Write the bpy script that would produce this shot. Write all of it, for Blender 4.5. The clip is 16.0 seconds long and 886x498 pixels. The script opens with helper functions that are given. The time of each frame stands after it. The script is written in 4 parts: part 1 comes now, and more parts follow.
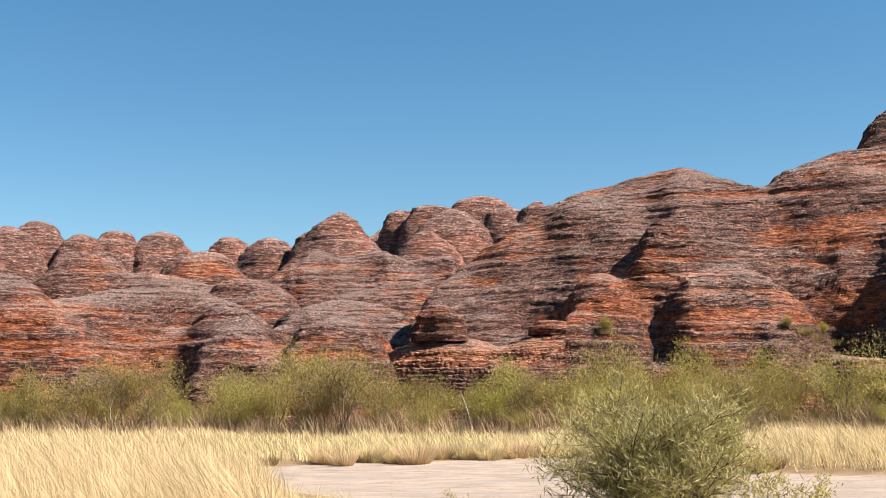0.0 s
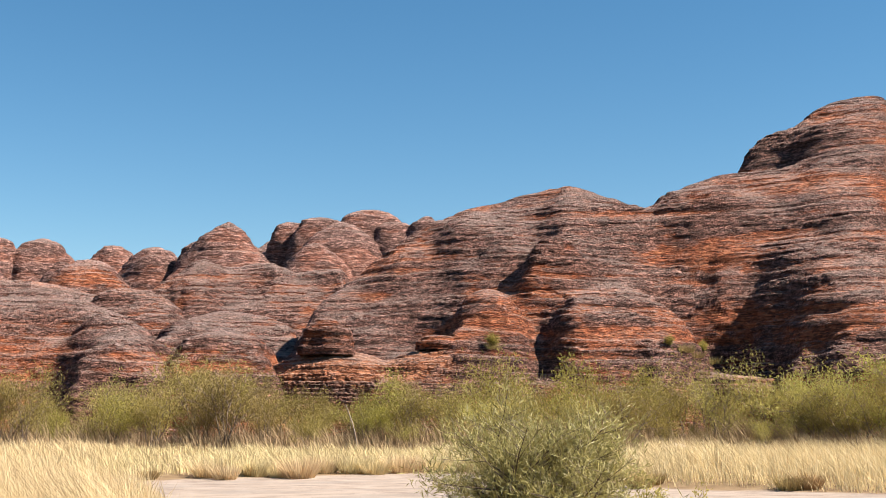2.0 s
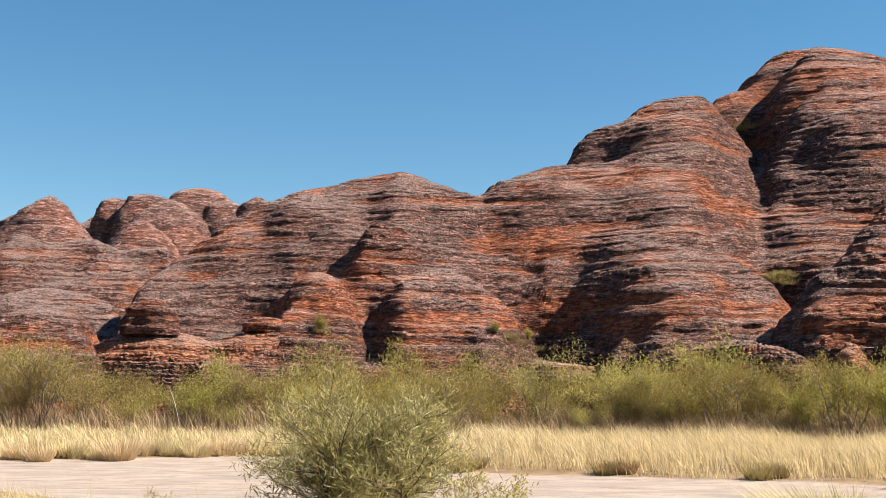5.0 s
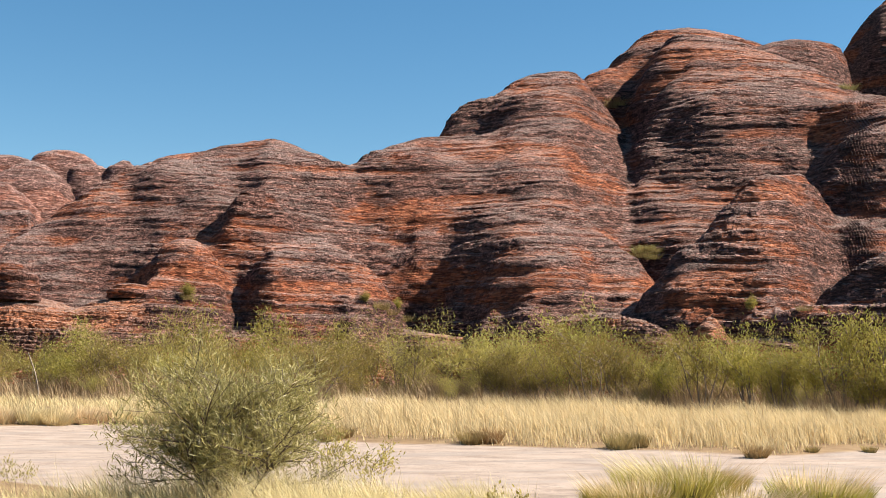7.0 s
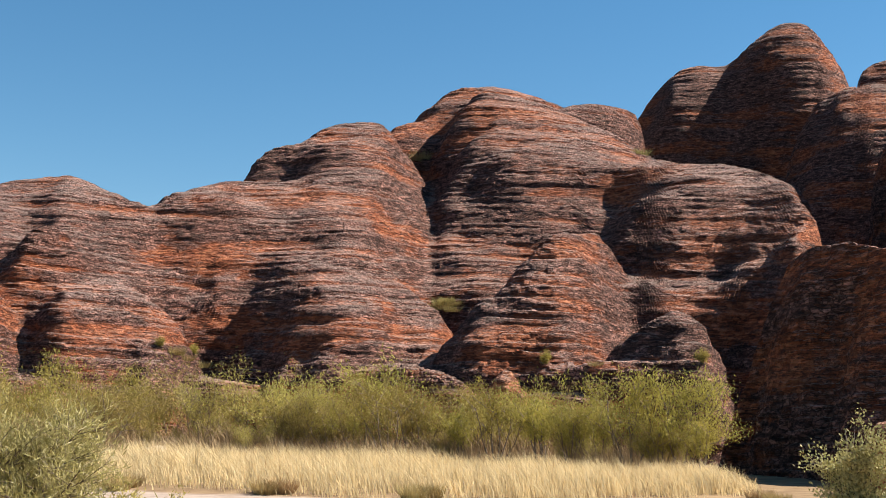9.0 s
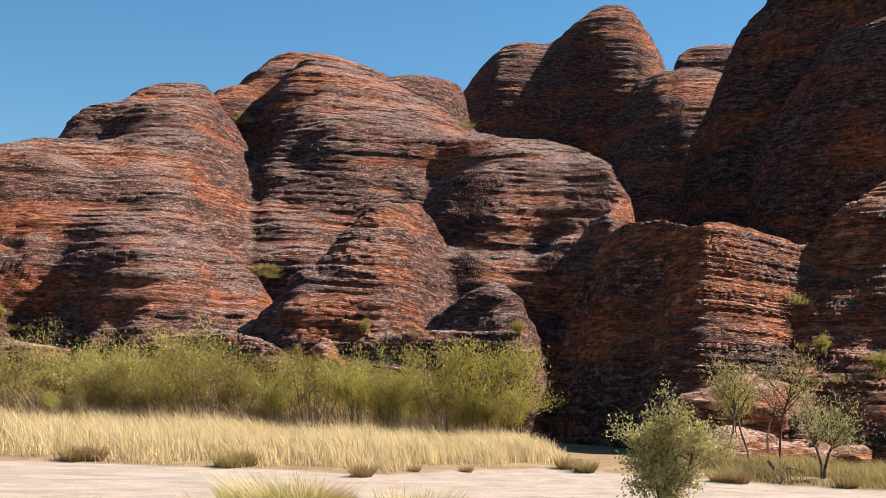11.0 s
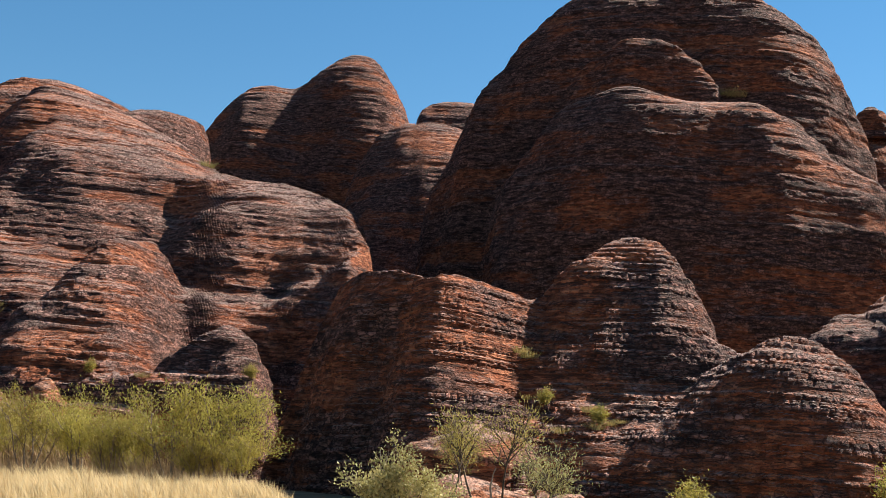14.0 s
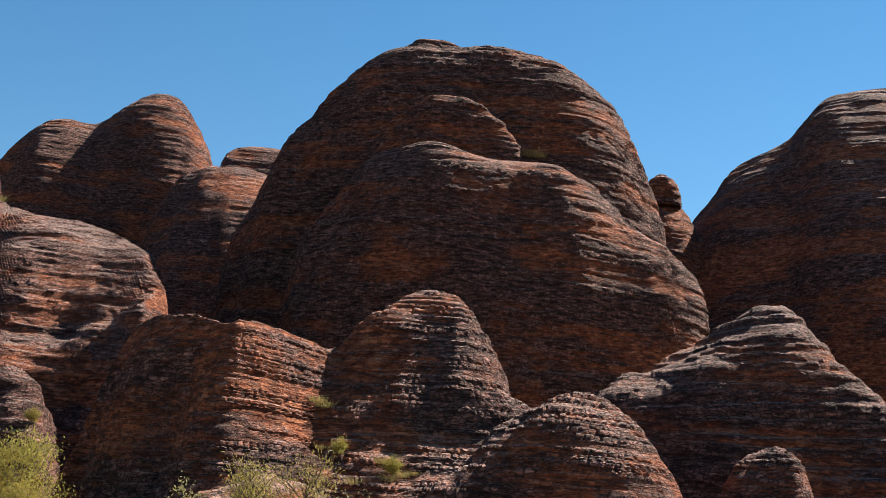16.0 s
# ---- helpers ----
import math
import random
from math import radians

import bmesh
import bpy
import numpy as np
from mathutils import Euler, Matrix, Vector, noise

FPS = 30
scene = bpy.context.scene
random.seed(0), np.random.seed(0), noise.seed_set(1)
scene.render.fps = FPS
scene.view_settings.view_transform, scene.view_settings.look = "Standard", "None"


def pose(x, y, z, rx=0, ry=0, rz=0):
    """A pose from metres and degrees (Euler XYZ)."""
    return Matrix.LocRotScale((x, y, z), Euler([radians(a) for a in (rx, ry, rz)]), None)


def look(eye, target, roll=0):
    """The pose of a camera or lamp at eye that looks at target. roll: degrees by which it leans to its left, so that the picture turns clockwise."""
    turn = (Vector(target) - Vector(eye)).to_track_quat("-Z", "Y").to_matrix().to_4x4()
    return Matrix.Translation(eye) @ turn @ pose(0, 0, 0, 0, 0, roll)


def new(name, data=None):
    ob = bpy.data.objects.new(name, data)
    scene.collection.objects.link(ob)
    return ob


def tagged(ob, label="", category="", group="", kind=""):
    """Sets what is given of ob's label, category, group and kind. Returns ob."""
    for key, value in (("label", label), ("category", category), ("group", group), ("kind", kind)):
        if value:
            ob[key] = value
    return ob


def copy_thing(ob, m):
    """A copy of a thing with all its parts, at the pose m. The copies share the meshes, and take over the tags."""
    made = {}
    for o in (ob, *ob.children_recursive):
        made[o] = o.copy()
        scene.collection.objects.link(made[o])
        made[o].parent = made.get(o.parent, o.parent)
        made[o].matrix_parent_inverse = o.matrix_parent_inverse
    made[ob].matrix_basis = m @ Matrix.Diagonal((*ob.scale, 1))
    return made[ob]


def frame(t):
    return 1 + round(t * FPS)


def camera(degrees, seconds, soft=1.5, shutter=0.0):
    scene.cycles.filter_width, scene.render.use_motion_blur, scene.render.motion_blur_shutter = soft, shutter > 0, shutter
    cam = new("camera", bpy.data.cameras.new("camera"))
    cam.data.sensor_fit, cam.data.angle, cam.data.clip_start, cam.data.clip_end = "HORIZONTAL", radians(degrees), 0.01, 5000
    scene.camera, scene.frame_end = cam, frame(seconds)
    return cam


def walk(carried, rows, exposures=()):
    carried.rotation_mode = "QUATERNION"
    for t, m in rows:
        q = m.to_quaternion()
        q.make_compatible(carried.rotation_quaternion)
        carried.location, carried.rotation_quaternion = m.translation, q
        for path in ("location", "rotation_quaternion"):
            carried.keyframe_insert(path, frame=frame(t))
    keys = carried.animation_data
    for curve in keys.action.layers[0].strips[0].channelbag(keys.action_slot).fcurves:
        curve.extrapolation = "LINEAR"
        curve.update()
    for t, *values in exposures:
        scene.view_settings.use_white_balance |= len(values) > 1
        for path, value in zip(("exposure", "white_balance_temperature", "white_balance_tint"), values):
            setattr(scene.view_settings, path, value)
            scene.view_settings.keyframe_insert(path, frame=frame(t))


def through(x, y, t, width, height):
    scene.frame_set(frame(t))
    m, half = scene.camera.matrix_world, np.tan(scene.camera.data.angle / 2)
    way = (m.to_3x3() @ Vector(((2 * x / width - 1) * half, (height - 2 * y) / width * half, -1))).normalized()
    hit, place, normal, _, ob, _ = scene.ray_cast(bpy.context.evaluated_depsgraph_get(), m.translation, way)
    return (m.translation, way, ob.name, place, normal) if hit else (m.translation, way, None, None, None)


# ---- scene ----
cam = camera(39.55, 16.0, soft=0.6)
EYE = 1.6
# seconds, yaw, pitch, roll: one slow turn on the spot from left to right
ROWS = [
    (0.0, -0.00, 7.20, 0.70),
    (0.5, -1.27, 6.86, 0.60),
    (1.0, -2.59, 7.02, 0.52),
    (1.5, -3.93, 7.41, 0.36),
    (2.0, -5.26, 7.81, 0.24),
    (2.5, -6.54, 8.20, 0.17),
    (3.0, -7.89, 8.61, 0.00),
    (3.5, -9.21, 8.81, -0.08),
    (4.0, -10.59, 8.44, -0.20),
    (6.5, -17.55, 5.61, -0.78),
    (7.0, -19.33, 5.76, -0.88),
    (7.5, -21.58, 6.32, -1.10),
    (8.0, -23.95, 6.99, -1.32),
    (8.5, -26.26, 7.62, -1.50),
    (9.0, -28.68, 8.26, -1.73),
    (11.5, -39.05, 6.89, -2.39),
    (12.0, -41.08, 7.12, -2.53),
    (12.5, -43.21, 7.72, -2.61),
    (13.0, -45.28, 8.41, -2.79),
    (13.5, -47.39, 9.10, -2.94),
    (14.0, -49.47, 9.79, -3.04),
    (14.5, -51.77, 10.48, -3.16),
    (15.0, -54.07, 11.16, -3.31),
    (15.5, -56.46, 11.89, -3.42),
    (16.0, -58.98, 12.63, -3.56),
]
ARM = 0.03
walk(cam, [(t, pose(-ARM * math.sin(radians(yaw)), ARM * math.cos(radians(yaw)) - ARM, EYE, 90 + pitch, roll, yaw)) for t, yaw, pitch, roll in ROWS],
     exposures=[(0.0, 1.4), (16.0, 1.4)])

# ---- sun and sky ----
SUN_AZ, SUN_EL = 109.0, 46.0   # degrees clockwise from +y, above the horizon
sd = Vector((math.sin(radians(SUN_AZ)) * math.cos(radians(SUN_EL)), math.cos(radians(SUN_AZ)) * math.cos(radians(SUN_EL)), math.sin(radians(SUN_EL))))
sun = new("sun", bpy.data.lights.new("sun", "SUN"))
sun.data.energy, sun.data.angle, sun.data.color = 5.0, radians(0.53), (1.0, 0.93, 0.82)
sun.matrix_world = look((0, 0, 60), Vector((0, 0, 60)) - sd)
world = bpy.data.worlds.new("sky")
scene.world = world
world.use_nodes = True
wn = world.node_tree.nodes
sky = wn.new("ShaderNodeTexSky")
sky.sky_type, sky.sun_disc = "NISHITA", False
sky.sun_elevation, sky.sun_rotation = radians(SUN_EL), radians(SUN_AZ)
sky.air_density, sky.dust_density, sky.ozone_density = 1.0, 0.0, 2.5
wn["Background"].inputs["Strength"].default_value = 0.05
deep = wn.new("ShaderNodeHueSaturation")
deep.inputs["Saturation"].default_value, deep.inputs["Hue"].default_value = 1.25, 0.492
world.node_tree.links.new(sky.outputs[0], deep.inputs["Color"])
world.node_tree.links.new(deep.outputs[0], wn["Background"].inputs["Color"])

# ---- materials ----
def material(name, rough=0.9):
    m = bpy.data.materials.new(name)
    m.use_nodes = True
    b = m.node_tree.nodes["Principled BSDF"]
    b.inputs["Roughness"].default_value = rough
    b.inputs["Specular IOR Level"].default_value = 0.2
    return m, m.node_tree, b


def nd(nt, kind, **values):
    n = nt.nodes.new("ShaderNode" + kind)
    for k, v in values.items():
        n.inputs[k].default_value = v
    return n


def tex_noise(nt, scale3, detail=4.0, rough=0.6, offset=(0, 0, 0)):
    """Noise over world metres, stretched by scale3 (cycles a metre along each axis)."""
    g = nt.nodes.new("ShaderNodeNewGeometry")
    mp = nt.nodes.new("ShaderNodeMapping")
    mp.inputs["Scale"].default_value = scale3
    mp.inputs["Location"].default_value = offset
    nt.links.new(g.outputs["Position"], mp.inputs["Vector"])
    n = nd(nt, "TexNoise", Scale=1.0, Detail=detail, Roughness=rough)
    nt.links.new(mp.outputs[0], n.inputs["Vector"])
    return n.outputs["Fac"]


def ramp(nt, fac, stops):
    r = nt.nodes.new("ShaderNodeValToRGB")
    e = r.color_ramp.elements
    while len(e) < len(stops):
        e.new(0.5)
    for el, (p, c) in zip(e, stops):
        el.position, el.color = p, (*c, 1.0) if len(c) == 3 else c
    nt.links.new(fac, r.inputs[0])
    return r.outputs["Color"]


def mix(nt, fac, a, b, blend="MIX"):
    m = nt.nodes.new("ShaderNodeMix")
    m.data_type, m.blend_type = "RGBA", blend
    for sock, v in ((m.inputs[0], fac), (m.inputs[6], a), (m.inputs[7], b)):
        if isinstance(v, (int, float)):
            sock.default_value = v
        elif isinstance(v, tuple):
            sock.default_value = (*v, 1.0)
        else:
            nt.links.new(v, sock)
    return m.outputs[2]


def calc(nt, op, a, b=0.0, c=0.0):
    m = nt.nodes.new("ShaderNodeMath")
    m.operation = op
    for sock, v in zip(m.inputs, (a, b, c)):
        if isinstance(v, (int, float)):
            sock.default_value = v
        else:
            nt.links.new(v, sock)
    return m.outputs[0]


def g3(v):
    return (v, v, v)


def sandstone(name, orange, grey, dark, pale, fine=1.0, fresh=0.0):
    """Banded sandstone: raw orange beds, grey crusted beds broken into small blocks, dark seams with undercut shade
    painted in, dusty upper faces with sunlit paleness painted in.
    """
    m, nt, b = material(name, 0.95)
    ln = nt.links.new
    broad = tex_noise(nt, (0.05, 0.05, 0.42), 5.0, 0.62)
    patches = tex_noise(nt, (0.13, 0.13, 0.2), 4.0, 0.62, (7, 3, 1))
    thin = tex_noise(nt, (1.1 * fine, 1.1 * fine, 5.2 * fine), 4.0, 0.68, (3, 9, 4))
    joint = tex_noise(nt, (5.0 * fine, 5.0 * fine, 3.2 * fine), 3.0, 0.65, (2, 8, 6))
    grain = tex_noise(nt, (6.0 * fine, 6.0 * fine, 9.0 * fine), 4.0, 0.75, (1, 5, 2))
    # the crust breaks into small blocks along the bedding
    ge = nt.nodes.new("ShaderNodeNewGeometry")
    mp = nt.nodes.new("ShaderNodeMapping")
    mp.inputs["Scale"].default_value = (3.0 * fine, 3.0 * fine, 4.6 * fine)
    ln(ge.outputs["Position"], mp.inputs["Vector"])
    wob = nt.nodes.new("ShaderNodeVectorMath")
    wob.operation = "MULTIPLY_ADD"
    jn = nt.nodes.new("ShaderNodeCombineXYZ")
    ln(joint, jn.inputs[0])
    ln(joint, jn.inputs[1])
    ln(thin, jn.inputs[2])
    ln(jn.outputs[0], wob.inputs[0])
    wob.inputs[1].default_value = (1.1, 1.1, 1.6)
    ln(mp.outputs[0], wob.inputs[2])
    cells = []
    for feature in ("DISTANCE_TO_EDGE", "F1"):
        vo = nt.nodes.new("ShaderNodeTexVoronoi")
        vo.feature = feature
        vo.inputs["Scale"].default_value = 1.0
        ln(wob.outputs[0], vo.inputs["Vector"])
        cells.append(vo)
    cell = cells[0].outputs["Distance"]
    tone = nt.nodes.new("ShaderNodeSeparateColor")
    ln(cells[1].outputs["Color"], tone.inputs[0])
    at = nt.nodes.new("ShaderNodeAttribute")
    at.attribute_name = "bed"
    crust = calc(nt, "ADD", broad, calc(nt, "MULTIPLY_ADD", patches, 0.9, -0.19 - fresh))
    crust = calc(nt, "ADD", crust, calc(nt, "MULTIPLY", thin, 0.45))
    crust = calc(nt, "ADD", crust, calc(nt, "MULTIPLY", at.outputs["Fac"], 0.9))
    k = ramp(nt, crust, [(0.9, g3(0)), (1.04, g3(1))])
    raw = ramp(nt, thin, [(0.36, tuple(v * 0.42 for v in orange)), (0.47, orange), (0.6, tuple(v * a_ for v, a_ in zip(orange, (1.4, 1.75, 1.95))))])
    # crust ramp paints bright ledge tops and shaded undercuts into the thin beds
    crs = ramp(nt, thin, [(0.38, dark), (0.44, tuple(v * 0.55 for v in grey)), (0.5, grey), (0.6, tuple(v * 1.6 for v in grey))])
    col = mix(nt, k, raw, crs)
    # each block has a tone of its own
    col = mix(nt, 1.0, col, ramp(nt, tone.outputs[0], [(0.0, g3(0.62)), (0.5, g3(1.0)), (1.0, g3(1.42))]), "MULTIPLY")
    col = mix(nt, calc(nt, "MULTIPLY", ramp(nt, cell, [(0.02, g3(0.9)), (0.1, g3(0))]), calc(nt, "MULTIPLY_ADD", k, 0.75, 0.15)), col, dark)
    col = mix(nt, ramp(nt, grain, [(0.35, g3(0.6)), (0.43, g3(0))]), col, dark)
    # long thin undercut seams between the beds, their shadow painted in as dark lines
    bed = tex_noise(nt, (0.32 * fine, 0.32 * fine, 2.4 * fine), 4.0, 0.62, (5, 2, 8))
    seam = calc(nt, "ABSOLUTE", calc(nt, "SUBTRACT", calc(nt, "FRACT", calc(nt, "MULTIPLY", bed, 6.0), 0.0), 0.5), 0.0)
    cut = ramp(nt, seam, [(0.05, g3(0.7)), (0.13, g3(0))])
    col = mix(nt, cut, col, dark)
    # dust and lichen, plus sunlit tops painted pale, on faces that look up
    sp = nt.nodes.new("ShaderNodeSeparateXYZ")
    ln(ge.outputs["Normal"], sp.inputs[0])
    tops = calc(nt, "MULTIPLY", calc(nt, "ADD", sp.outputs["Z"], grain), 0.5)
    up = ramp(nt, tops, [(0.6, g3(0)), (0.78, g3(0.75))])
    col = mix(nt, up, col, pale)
    ln(col, b.inputs["Base Color"])
    h = calc(nt, "ADD", ramp(nt, thin, [(0.40, g3(0)), (0.6, g3(1))]), calc(nt, "MULTIPLY", grain, 0.5))
    h = calc(nt, "ADD", h, calc(nt, "MULTIPLY", ramp(nt, cell, [(0.0, g3(0)), (0.14, g3(1))]), calc(nt, "MULTIPLY_ADD", k, 0.6, 0.15)))
    h = calc(nt, "SUBTRACT", h, cut)
    bp = nd(nt, "Bump", Strength=1.0, Distance=0.25)
    ln(h, bp.inputs["Height"])
    ln(bp.outputs[0], b.inputs["Normal"])
    return m


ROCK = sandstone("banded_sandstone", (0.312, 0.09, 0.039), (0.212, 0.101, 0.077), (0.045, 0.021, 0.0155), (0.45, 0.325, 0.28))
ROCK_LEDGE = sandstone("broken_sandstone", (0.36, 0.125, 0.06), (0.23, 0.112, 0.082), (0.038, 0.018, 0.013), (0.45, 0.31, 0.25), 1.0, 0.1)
# for the far domes and ridge: lifted darks, less orange, coarser pattern
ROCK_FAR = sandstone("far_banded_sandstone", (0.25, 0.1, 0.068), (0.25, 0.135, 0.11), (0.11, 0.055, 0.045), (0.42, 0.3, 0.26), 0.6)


def leaf_material(name, a, b_, dry, rough=0.55, through=0.25, vary=0.0):
    m, nt, b = material(name, rough)
    b.inputs["Specular IOR Level"].default_value = 0.2
    g = nt.nodes.new("ShaderNodeNewGeometry")
    c = ramp(nt, g.outputs["Random Per Island"], [(0.0, a), (0.55, b_), (0.92, b_), (1.0, dry)])
    oi = nt.nodes.new("ShaderNodeObjectInfo")
    hs = nd(nt, "HueSaturation", Saturation=1.0)
    age = calc(nt, "MULTIPLY_ADD", tex_noise(nt, (1.1, 1.1, 1.1), 2.0), 1.2, 0.4)
    nt.links.new(calc(nt, "MULTIPLY", age, calc(nt, "MULTIPLY_ADD", oi.outputs["Random"], vary, 1.02 - 0.5 * vary)), hs.inputs["Value"])
    nt.links.new(calc(nt, "MULTIPLY_ADD", oi.outputs["Random"], 0.03, 0.485), hs.inputs["Hue"])
    nt.links.new(c, hs.inputs["Color"])
    nt.links.new(hs.outputs[0], b.inputs["Base Color"])
    tr = nt.nodes.new("ShaderNodeBsdfTranslucent")
    nt.links.new(hs.outputs[0], tr.inputs["Color"])
    mx = nd(nt, "MixShader", Fac=through)
    out = nt.nodes["Material Output"]
    nt.links.new(b.outputs[0], mx.inputs[1])
    nt.links.new(tr.outputs[0], mx.inputs[2])
    nt.links.new(mx.outputs[0], out.inputs["Surface"])
    return m


LEAF_OLIVE = leaf_material("olive_leaves", (0.235, 0.188, 0.05), (0.365, 0.293, 0.09), (0.37, 0.265, 0.125), 0.5, 0.42, 0.5)
LEAF_GREEN = leaf_material("green_leaves", (0.21, 0.175, 0.038), (0.345, 0.285, 0.07), (0.33, 0.245, 0.1), 0.5, 0.42, 0.5)
# the paler grey-green leaf tones have glossy highlights painted into their colour
LEAF_GREY = leaf_material("grey_green_leaves", (0.2, 0.182, 0.05), (0.36, 0.333, 0.122), (0.53, 0.49, 0.31), 0.4, 0.35)
LEAF_PALE = leaf_material("pale_grey_leaves", (0.26, 0.23, 0.08), (0.42, 0.375, 0.16), (0.42, 0.34, 0.2), 0.5)
GRASS_GOLD = leaf_material("dry_golden_grass", (0.47, 0.35, 0.175), (0.6, 0.475, 0.275), (0.38, 0.25, 0.12), 0.7, 0.4)
TWIG_GRASS = leaf_material("grey_brown_twigs", (0.26, 0.195, 0.1), (0.36, 0.27, 0.145), (0.2, 0.14, 0.08), 0.8, 0.1)
GRASS_BROWN = leaf_material("brown_grass", (0.26, 0.175, 0.075), (0.38, 0.27, 0.12), (0.2, 0.12, 0.055), 0.8, 0.2)
GRASS_OLIVE = leaf_material("olive_and_straw_grass", (0.2, 0.16, 0.055), (0.34, 0.265, 0.11), (0.46, 0.34, 0.18), 0.7, 0.3)
GRASS_GREEN = leaf_material("yellow_green_spinifex", (0.25, 0.225, 0.042), (0.36, 0.31, 0.075), (0.46, 0.35, 0.15), 0.7, 0.3)


def bark(name, a, b_):
    m, nt, b = material(name, 0.9)
    c = ramp(nt, tex_noise(nt, (9, 9, 3), 4), [(0.3, a), (0.7, b_)])
    nt.links.new(c, b.inputs["Base Color"])
    return m


BARK = bark("dark_bark", (0.05, 0.035, 0.025), (0.14, 0.1, 0.075))
TWIG = bark("grey_twigs", (0.12, 0.085, 0.065), (0.25, 0.19, 0.15))
DEAD = bark("weathered_dead_wood", (0.16, 0.12, 0.09), (0.34, 0.27, 0.21))


def ground_material():
    m, nt, b = material("sand_and_soil", 0.95)
    at = nt.nodes.new("ShaderNodeAttribute")
    at.attribute_name = "sand"
    big = tex_noise(nt, (0.12, 0.12, 0.12), 4)
    mid = tex_noise(nt, (0.9, 1.5, 1.0), 5, 0.65)
    fine = tex_noise(nt, (9, 9, 9), 4, 0.7)
    soil = ramp(nt, mid, [(0.3, (0.13, 0.075, 0.04)), (0.7, (0.27, 0.185, 0.1))])
    sand = ramp(nt, mid, [(0.25, (0.19, 0.138, 0.106)), (0.5, (0.31, 0.24, 0.193)), (0.75, (0.38, 0.305, 0.25))])
    sand = mix(nt, ramp(nt, fine, [(0.28, g3(0.5)), (0.42, g3(0))]), sand, (0.16, 0.115, 0.09))
    crack = calc(nt, "ABSOLUTE", calc(nt, "SUBTRACT", tex_noise(nt, (0.25, 0.9, 0.5), 5, 0.7, (5, 2, 0)), 0.5))
    sand = mix(nt, ramp(nt, crack, [(0.0, g3(0.6)), (0.012, g3(0))]), sand, (0.12, 0.09, 0.075))
    sand = mix(nt, ramp(nt, tex_noise(nt, (0.3, 0.8, 0.5), 4, 0.6, (9, 1, 3)), [(0.5, g3(0)), (0.62, g3(0.55))]), sand, (0.24, 0.2, 0.175))
    col = mix(nt, ramp(nt, calc(nt, "ADD", at.outputs["Fac"], calc(nt, "MULTIPLY_ADD", big, 0.6, -0.3)), [(0.4, g3(0)), (0.6, g3(1))]), soil, sand)
    nt.links.new(col, b.inputs["Base Color"])
    bp = nd(nt, "Bump", Strength=0.5, Distance=0.08)
    nt.links.new(calc(nt, "ADD", mid, calc(nt, "MULTIPLY", fine, 0.3)), bp.inputs["Height"])
    nt.links.new(bp.outputs[0], b.inputs["Normal"])
    return m


GROUND = ground_material()

# ---- noise and mesh tools ----
def hash01(ix, iy, iz, seed):
    h = (ix.astype(np.int64) * 374761393 + iy.astype(np.int64) * 668265263 + iz.astype(np.int64) * 2147483647 + seed * 974634777) & 0xFFFFFFFF
    h = ((h ^ (h >> 13)) * 1274126177) & 0xFFFFFFFF
    h = ((h ^ (h >> 16)) * 2246822519) & 0xFFFFFFFF
    return ((h ^ (h >> 15)) & 0xFFFF) / 65535.0


def vnoise(x, y, z, seed=0):
    """Smooth value noise in -1 to 1 over arrays."""
    fx, fy, fz = np.floor(x), np.floor(y), np.floor(z)
    tx, ty, tz = x - fx, y - fy, z - fz
    tx, ty, tz = (t * t * (3 - 2 * t) for t in (tx, ty, tz))
    out = 0.0
    for i in (0, 1):
        for j in (0, 1):
            for k in (0, 1):
                w = (tx if i else 1 - tx) * (ty if j else 1 - ty) * (tz if k else 1 - tz)
                out = out + w * hash01(fx + i, fy + j, fz + k, seed)
    return out * 2 - 1


def mesh_from(name, verts, faces, mat, smooth=True, attr=None):
    """A mesh from arrays; all faces have the same number of corners."""
    me = bpy.data.meshes.new(name)
    verts, faces = np.asarray(verts, dtype=np.float32), np.asarray(faces, dtype=np.int32)
    n, k = faces.shape
    me.vertices.add(len(verts))
    me.vertices.foreach_set("co", verts.ravel())
    me.loops.add(n * k)
    me.loops.foreach_set("vertex_index", faces.ravel())
    me.polygons.add(n)
    me.polygons.foreach_set("loop_start", np.arange(0, n * k, k, dtype=np.int32))
    me.polygons.foreach_set("use_smooth", np.full(n, smooth))
    if attr:
        a = me.attributes.new(attr[0], "FLOAT", "POINT")
        a.data.foreach_set("value", np.asarray(attr[1], dtype=np.float32))
    me.materials.append(mat)
    me.update(calc_edges=True)
    me.validate()
    return me


def grid_faces(rows, cols, wrap=False):
    i, j = np.meshgrid(np.arange(rows - 1), np.arange(cols if wrap else cols - 1), indexing="ij")
    j2 = (j + 1) % cols
    return np.stack([i * cols + j, i * cols + j2, (i + 1) * cols + j2, (i + 1) * cols + j], -1).reshape(-1, 4)


# ---- ground: one sheet to the horizon ----
def polar(az, d):
    return d * math.sin(radians(az)), d * math.cos(radians(az))


def bed_limits(az):
    """Near and far edge of the pale riverbed, in metres from the standing place, by bearing."""
    a = np.asarray(az, dtype=float)
    near = np.interp(a, [-60, -14, -6, 4, 16, 34, 44, 60, 90], [26, 30, 24, 17, 14, 13, 15, 18, 20])
    far = np.interp(a, [-60, -14, -6, 4, 16, 34, 42, 50, 60, 90], [30, 33, 36, 38, 30, 28, 34, 32, 31, 30])
    return near, far


